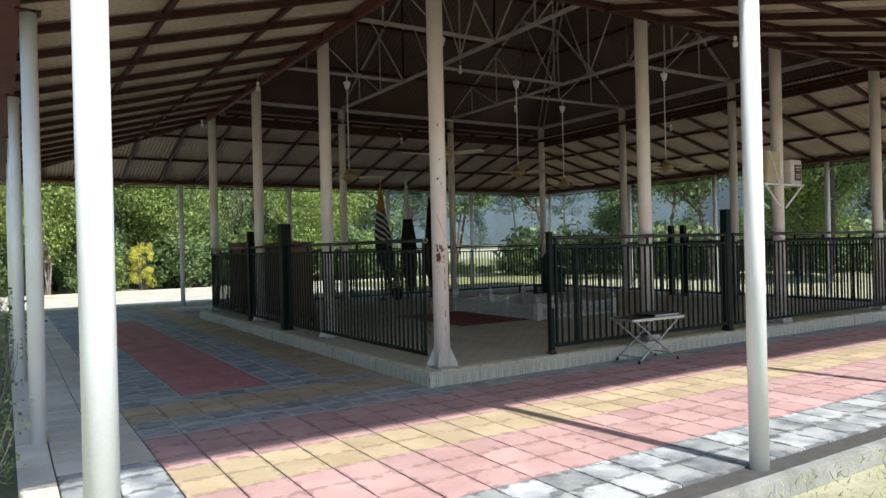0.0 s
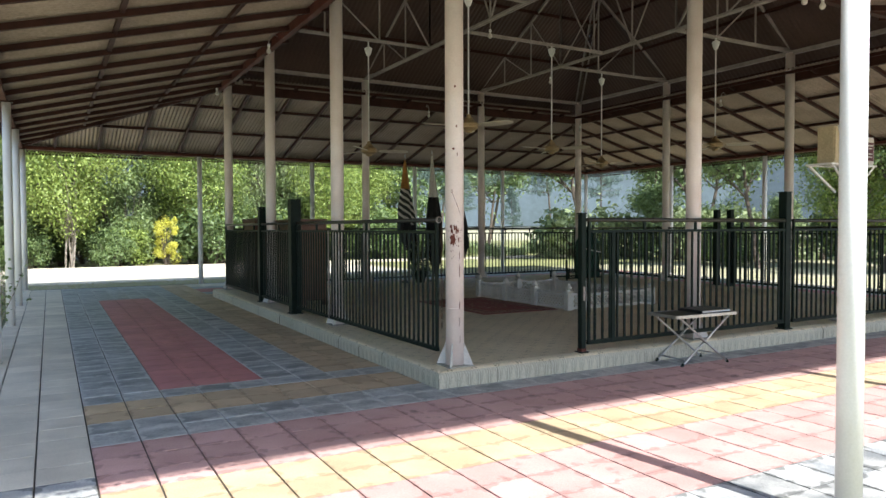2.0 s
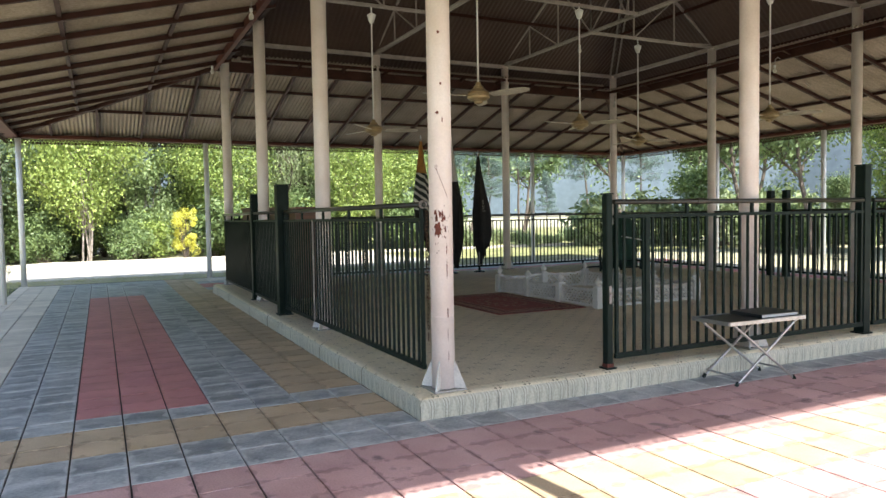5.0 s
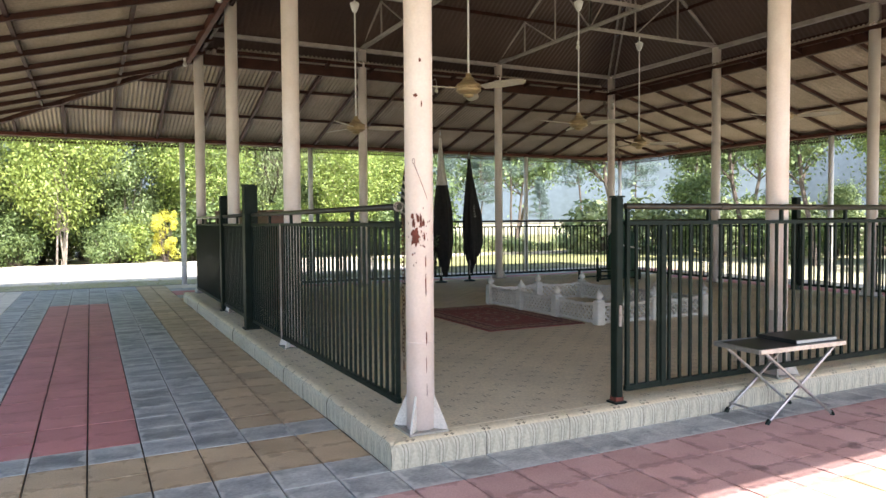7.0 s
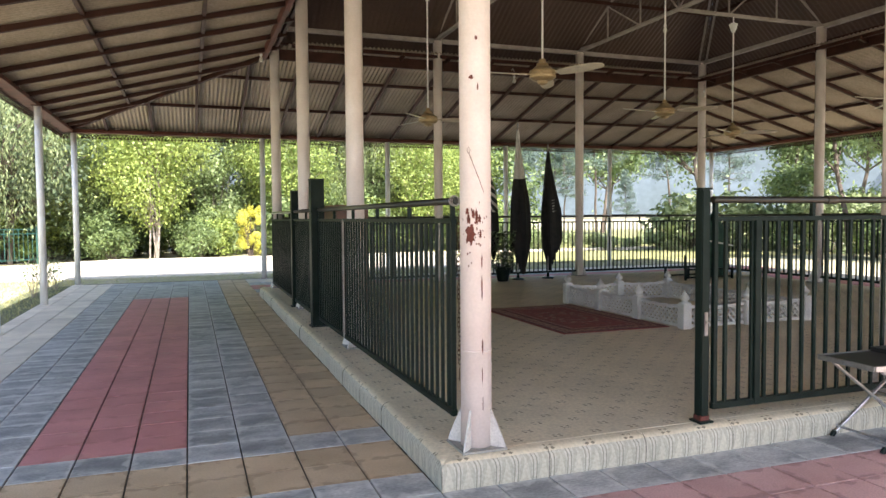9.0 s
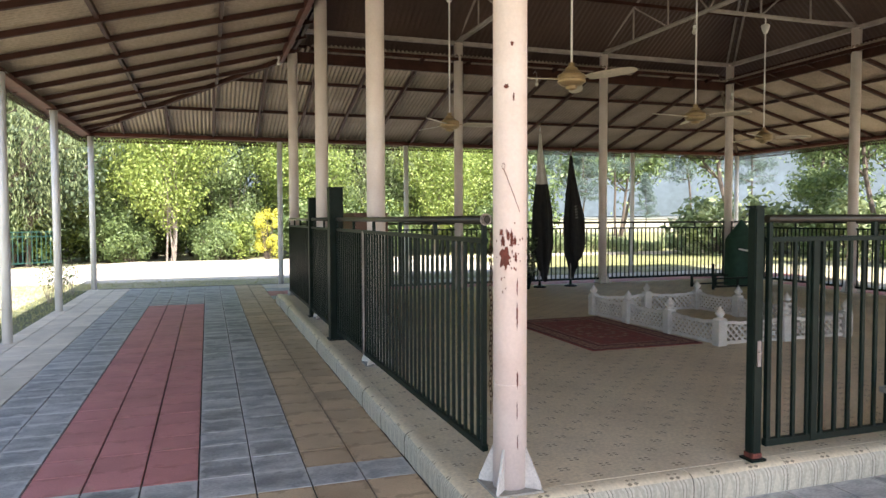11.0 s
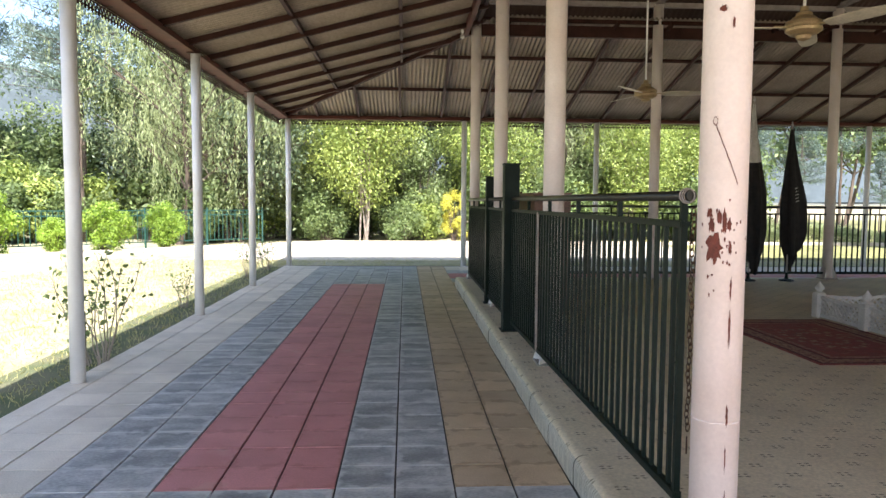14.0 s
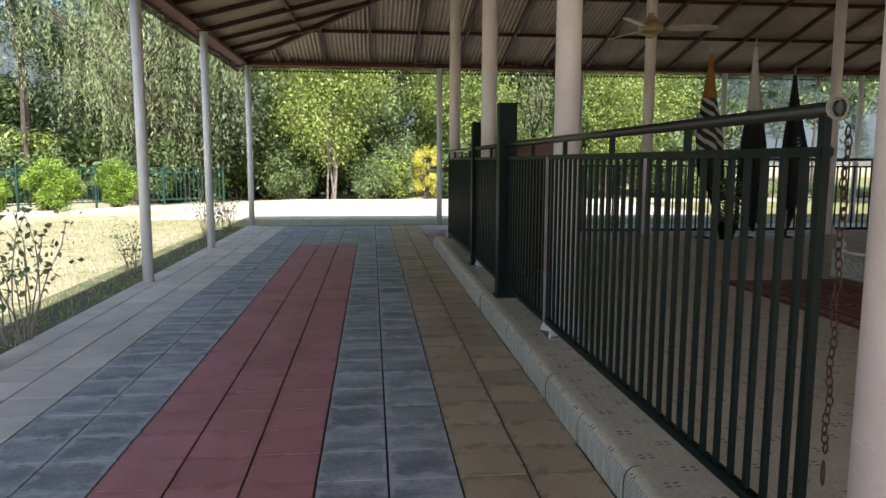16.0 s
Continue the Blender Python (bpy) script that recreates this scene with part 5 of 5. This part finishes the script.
def make_bush(name, label, group, leafm, height, radius, count, size, seed, bark=M_BARK, compact=False):
    rr, rg = random.Random(seed), np.random.default_rng(seed)
    t = thing(name, label, "shrub", group)
    lobes = [(rr.uniform(-0.7, 0.7) * radius, rr.uniform(-0.7, 0.7) * radius, rr.uniform(0.15, 0.9) * height, rr.uniform(0.22, 0.5) * radius) for _ in range(30)]
    if compact:
        lobes = []
        for _ in range(40):
            f, a = rr.random(), rr.uniform(0, 6.28)
            w = radius * 0.72 * math.sin(math.pi * (0.18 + 0.76 * f)) * math.sqrt(rr.random())
            lobes.append((w * math.cos(a), w * math.sin(a), height * (0.12 + 0.8 * f), radius * rr.uniform(0.16, 0.30)))
    lo = np.array(lobes)
    idx = rg.integers(0, len(lo), count)
    d = rg.normal(size=(count, 3))
    d /= np.linalg.norm(d, axis=1)[:, None]
    c = lo[idx, :3] + d * (lo[idx, 3] * rg.uniform(0.2, 1.0, count) ** 0.45 * rg.uniform(0.85, 1.2, count))[:, None]
    c[:, 2] = np.abs(c[:, 2]) * np.clip(1.0, 0, 1) + 0.02
    o = new("foliage", quad_mesh("foliage", leaf_quads(rg, c, size, 0.45, out=d), leafm))
    o.parent = t
    segs = [(Vector((0, 0, -0.15)), Vector((x * 0.8, y * 0.8, z)), 0.02, 0.006) for x, y, z, r in lobes]
    o = new("stem", wood_mesh("stem", segs, bark, 5))
    o.parent = t
    return t


def grove(first, places, seed):
    base = []
    rr = random.Random(seed)
    for k, (x, y, s) in enumerate(places):
        base.append(pose(x, y, GZ, 0, 0, rr.uniform(0, 360)) @ Matrix.Diagonal((s, s, s * rr.uniform(0.92, 1.1), 1)))
    for m in base[1:]:
        copy_thing(first, m)
    first.matrix_basis = base[0]
    return first


grove(make_tree("tree", "bright green young tree with several pale stems", "tree", "bright young trees", M_PALEBARK, L_BRIGHT, 5.2, 0.75, 6, 25000, 0.056, 11, puff=0.30),
      [(-2.6, 22.6, 1.0), (1.9, 24.6, 0.95), (-6.3, 25.0, 1.0), (7.6, 24.6, 0.9), (10.0, 26.5, 1.0), (21.0, 8.6, 0.9)], 1)
grove(make_tree("tree", "leafy green broadleaf tree with a full crown", "tree", "broadleaf trees", M_BARK, L_MID, 8.0, 0.85, 1, 10500, 0.098, 12, puff=0.40),
      [(-0.6, 27.5, 1.0), (4.3, 28.0, 1.05), (-4.6, 29.0, 1.0), (16.6, 17.2, 0.85), (19.5, 14.0, 0.8), (18.3, 10.4, 0.75), (19.5, 6.8, 0.75), (20.5, 2.8, 0.8), (9.0, 31.0, 1.1),
       (26.0, 13.0, 1.0), (-10.5, 28.0, 1.1), (22.0, 19.0, 0.8), (-23, 6, 1.1)], 2)
grove(make_tree("tree", "dark spreading tree with crooked branches", "tree", "dark trees", M_BARK, L_DARK, 7.5, 1.0, 2, 12000, 0.085, 13, puff=0.36),
      [(-6.8, 22.6, 0.9), (1.2, 30.0, 1.15), (-10.6, 24.0, 0.8), (6.3, 29.5, 1.1), (-22, 12.0, 1.0), (-2.5, 32, 1.2), (29, 9, 1.1)], 3)
grove(make_tree("willow", "drooping willow with long hanging grey-green strands", "tree", "willows", M_BARK, L_WILLOW, 9.5, 0.9, 2, 26000, 0.085, 14, kind="willow"),
      [(-8.5, 21.2, 0.85), (5.6, 25.6, 0.85), (-7.4, 22.4, 0.85), (3.2, 26.4, 0.8)], 4)
grove(make_tree("pine", "tall pine with a bare trunk and thin high crown", "tree", "pines", M_BARK, L_PINE, 15.0, 0.42, 1, 13000, 0.14, 15, kind="pine"),
      [(-13.4, 25.3, 0.9), (-12.3, 22.6, 0.75), (21.5, 33.0, 0.62), (-7.6, 31.5, 0.95), (19.6, 27.2, 0.24), (-22, 22, 1.0), (24.5, 30.0, 0.6), (-19.0, 27.0, 1.0), (18.2, 31.0, 0.42), (26.5, 27.5, 0.5), (16.5, 32.5, 0.5)], 5)
grove(make_tree("pine", "tall bare pine trunk with a small crown on top", "tree", "pines", M_BARK, L_PINE, 16.0, 0.70, 1, 5000, 0.14, 17, kind="pine"),
      [(-16.2, 23.2, 1.0), (-26.0, 25.0, 0.9)], 15)
# woods farther off
far = []
rr = random.Random(21)
for k in range(46):
    a = radians(rr.uniform(-75, 110))
    deg = math.degrees(a)
    if 33 < deg < 38:
        continue
    d = rr.uniform(36, 62)
    tree = (-1 + d * math.sin(a), -3 + d * math.cos(a), rr.uniform(0.9, 1.3))
    if -37 < deg < -26:
        tree = (*tree[:2], 0.6)
    far.append(tree)
grove(make_tree("tree", "distant green tree in the woods round the lawn", "tree", "distant trees", M_BARK, L_MID, 8.5, 0.9, 1, 2400, 0.18, 16, puff=0.5), far, 6)
# shrubs
grove(make_bush("bush", "clipped round green bush before the fence", "round bushes", L_SHRUB, 1.75, 1.0, 10000, 0.036, 31, compact=True),
      [(-11.4, 15.3, 1.05), (-9.2, 17.0, 0.9), (-8.1, 18.4, 0.85), (-13.6, 13.4, 0.95), (-10.3, 16.4, 0.6)], 7)
grove(make_bush("bush", "bright yellow leaved bush at the path edge", "yellow bushes", L_GOLD, 2.3, 0.56, 6000, 0.034, 32), [(0.62, 22.4, 0.80)], 8)
und = []
rr = random.Random(22)
for k in range(30):
    u = rr.random()
    und.append((-8 + 20 * u, 23.2 + rr.uniform(0, 3.0), rr.uniform(0.55, 1.1)))
for k in range(12):
    und.append((-7 - rr.uniform(0, 9), 21 + rr.uniform(0, 4), rr.uniform(0.8, 1.4)))
for k in range(9):
    und.append((18.5 + rr.uniform(0, 9), rr.uniform(-4, 17), rr.uniform(0.7, 1.2)))
und += [(-1.15, 22.7, 0.62), (-3.9, 22.6, 0.6)]
und = [(x, y, q) for x, y, q in und if math.hypot(x - 0.6, y - 22.3) > 1.7]
grove(make_bush("bush", "loose green undergrowth shrub beneath the trees", "undergrowth", L_DEEP, 2.2, 1.35, 2800, 0.086, 33), und, 9)
grove(make_bush("bush", "sunlit yellow-green shrub among the trees", "undergrowth", L_BRIGHT, 2.4, 1.2, 2800, 0.092, 34), [(x + 0.8, y + 1.1, s * 0.95) for x, y, s in und[::2]], 10)


tall = []
rr = random.Random(23)
for k in range(22):
    u = k / 21
    tall.append((-20 + 32 * u + rr.uniform(-0.6, 0.6), 28.5 + rr.uniform(0, 5) - 3.0 * abs(u - 0.55), rr.uniform(0.55, 1.0)))
for k in range(4):
    u = k / 3
    tall.append((21 + rr.uniform(0, 4) + 3 * u, 17.5 - 24 * u, rr.uniform(0.6, 0.9)))
grove(make_bush("bush", "tall leafy thicket at the edge of the woods", "thicket", L_DEEP, 5.6, 2.3, 5600, 0.115, 35), tall, 12)
grove(make_bush("bush", "tall green thicket at the edge of the woods", "thicket", L_MID, 4.6, 1.7, 9500, 0.075, 36),
      [(-4.2, 25.2, 0.95), (-0.6, 25.4, 0.9), (3.2, 24.9, 0.85), (-7.9, 26.0, 0.9), (6.4, 25.4, 0.9), (8.9, 27.4, 1.0), (22.5, 12.6, 0.6)], 13)


belt = []
rr = random.Random(24)
for k in range(26):
    a = radians(24 + 20 * k / 25)
    d = rr.uniform(29, 37)
    belt.append((-1 + d * math.sin(a), -3 + d * math.cos(a), rr.uniform(0.22, 0.4)))
for k in range(15):
    a = radians(40 + 60 * k / 14)
    d = rr.uniform(28, 33)
    belt.append((-1 + d * math.sin(a), -3 + d * math.cos(a), rr.uniform(0.9, 1.5)))
grove(make_bush("bush", "low scrubby bush at the far side of the lawn", "scrub", L_WILLOW, 1.6, 1.5, 1500, 0.112, 37), belt, 14)


# rose bushes in the bed: bare canes with few leaves
def rose(seed, hgt):
    rr, rg = random.Random(seed), np.random.default_rng(seed)
    t = thing("rose_bush", "sparse rose bush with bare canes and few leaves", "shrub", "rose bushes in the bed")
    segs, cs = [], []
    for k in range(14):
        a, ln = rr.uniform(0, 6.28), hgt * rr.uniform(0.6, 1.05)
        p, d = Vector((0.06 * math.cos(a), 0.06 * math.sin(a), -0.1)), Vector((0.17 * math.cos(a), 0.17 * math.sin(a), 1)).normalized()
        for j in range(5):
            q = p + d * ln / 5
            segs.append((p, q, 0.007 - 0.0008 * j, 0.0062 - 0.0008 * j))
            p, d = q, (d + Vector((rr.gauss(0, 0.15), rr.gauss(0, 0.15), 0))).normalized()
            if j > 1:
                for g in range(7):
                    cs.append(tuple(p + Vector((rr.gauss(0, 0.07), rr.gauss(0, 0.07), rr.gauss(0, 0.06)))))
    bm = B()
    for p, q, r0, r1 in segs:
        tube(bm, p, q, r0, r1, 5)
    part("stem", bm, M_PALEBARK, t)
    o = new("foliage", quad_mesh("foliage", leaf_quads(rg, np.array(cs), 0.026, 0.6), L_MID))
    o.parent = t
    return t


grove(rose(41, 1.0), [(-3.87, 3.95, 1.1), (-4.1, 11.2, 0.9), (-4.05, 12.6, 0.8), (-4.0, 0.9, 0.8), (-4.15, 7.3, 0.6), (-4.0, -1.4, 0.7)], 11)

# grass blades over the near lawn
rg = np.random.default_rng(51)
n = 26000
gx, gy = rg.uniform(-8.5, -3.84, n), rg.uniform(-1.0, 15.2, n)
gz = np.full(n, GZ + 0.012)
c = np.stack((gx, gy, gz), 1)
n2 = 6000
c2 = np.stack((rg.uniform(-3.8, 14, n2), rg.uniform(-5.2, YF - 0.2, n2), np.full(n2, GZ + 0.012)), 1)
n3 = 9000
c3 = np.stack((rg.uniform(-6, 14, n3), rg.uniform(YB + 0.14, 15.3, n3), np.full(n3, GZ + 0.012)), 1)
c = np.concatenate((c, c2, c3))
up = rg.normal(size=c.shape) * 0.5 + np.array((0, 0, 0.75))
up /= np.linalg.norm(up, axis=1)[:, None]
sd = np.cross(up, rg.normal(size=c.shape))
sd /= np.linalg.norm(sd, axis=1)[:, None]
ln = rg.uniform(0.02, 0.06, len(c))[:, None]
v = np.stack((c - sd * 0.004, c + sd * 0.004, c + up * ln + sd * 0.0015, c + up * ln - sd * 0.0015), 1).reshape(-1, 3)
o = new("grass", quad_mesh("grass", v, L_GRASS))
tagged(o, "short dry grass blades over the lawn", "grass", kind="stuff")

# ---- boundary: kerb and green fence ----
F0, F1 = Vector((-16.2, 12.6, GZ)), Vector((-5.9, 21.4, GZ))
bm = B()
bar(bm, (-15.5, 11.0, GZ + 0.03), (-3.4, 21.9, GZ + 0.03), 0.3, 0.2)
tagged(part("kerb", bm, M_PATH), "pale low kerb along the fence", "kerb", kind="structure")
bm = B()
box(bm, -3.5, 40, 21.7, 21.95, GZ - 0.1, GZ + 0.12, 0.01)
tagged(part("kerb", bm, M_PATH), "pale low kerb behind the gravel path", "kerb", kind="structure")


def fence():
    t = thing("fence", "green painted metal fence with upright bars", "fence")
    d = (F1 - F0)
    L = d.length
    d.normalize()
    z = Vector((0, 0, 1))
    for hz in (0.22, 1.02, 1.16):
        bm = B()
        bar(bm, F0 + z * hz, F1 + z * hz, 0.03, 0.03)
        part("rail", bm, M_FENCE, t)
    bm = B()
    box(bm, -0.009, 0.009, -0.009, 0.009, 0.2, 1.16)
    me = bpy.data.meshes.new("fence_bar")
    bm.to_mesh(me)
    bm.free()
    me.materials.append(M_FENCE)
    n = int(L / 0.14)
    for k in range(n + 1):
        o = new("bar", me)
        o.parent = t
        o.matrix_basis = Matrix.Translation(F0 + d * L * k / n)
    for k in range(8):
        bm = B()
        p = F0 + d * L * k / 7
        box(bm, p.x - 0.025, p.x + 0.025, p.y - 0.025, p.y + 0.025, p.z, p.z + 1.25)
        part("post", bm, M_FENCE, t)


fence()


# ---- far hills ----
def hill(name, x, y, length, height, depth, turn, seed):
    bm = B()
    bmesh.ops.create_grid(bm, x_segments=60, y_segments=14, size=0.5)
    for v in bm.verts:
        u, w = v.co.x + 0.5, v.co.y + 0.5
        prof = math.sin(math.pi * min(1, w * 0.98 + 0.01)) ** 0.9
        hgt = height * prof * (0.45 + 0.55 * abs(noise.noise(Vector((u * 3.1, seed, 0.3)))) + 0.25 * noise.noise(Vector((u * 9, w * 4, seed))))
        v.co = Vector(((u - 0.5) * length, (w - 0.5) * depth, hgt - 2))
    # the haze over the slope is only in its paint
    ob = part(name, bm, M_HAZY_HILL, smooth=True)
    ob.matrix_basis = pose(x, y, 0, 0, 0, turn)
    tagged(ob, "wooded hillside far beyond the lawn, tinted blue-grey for haze", "hill", kind="structure")


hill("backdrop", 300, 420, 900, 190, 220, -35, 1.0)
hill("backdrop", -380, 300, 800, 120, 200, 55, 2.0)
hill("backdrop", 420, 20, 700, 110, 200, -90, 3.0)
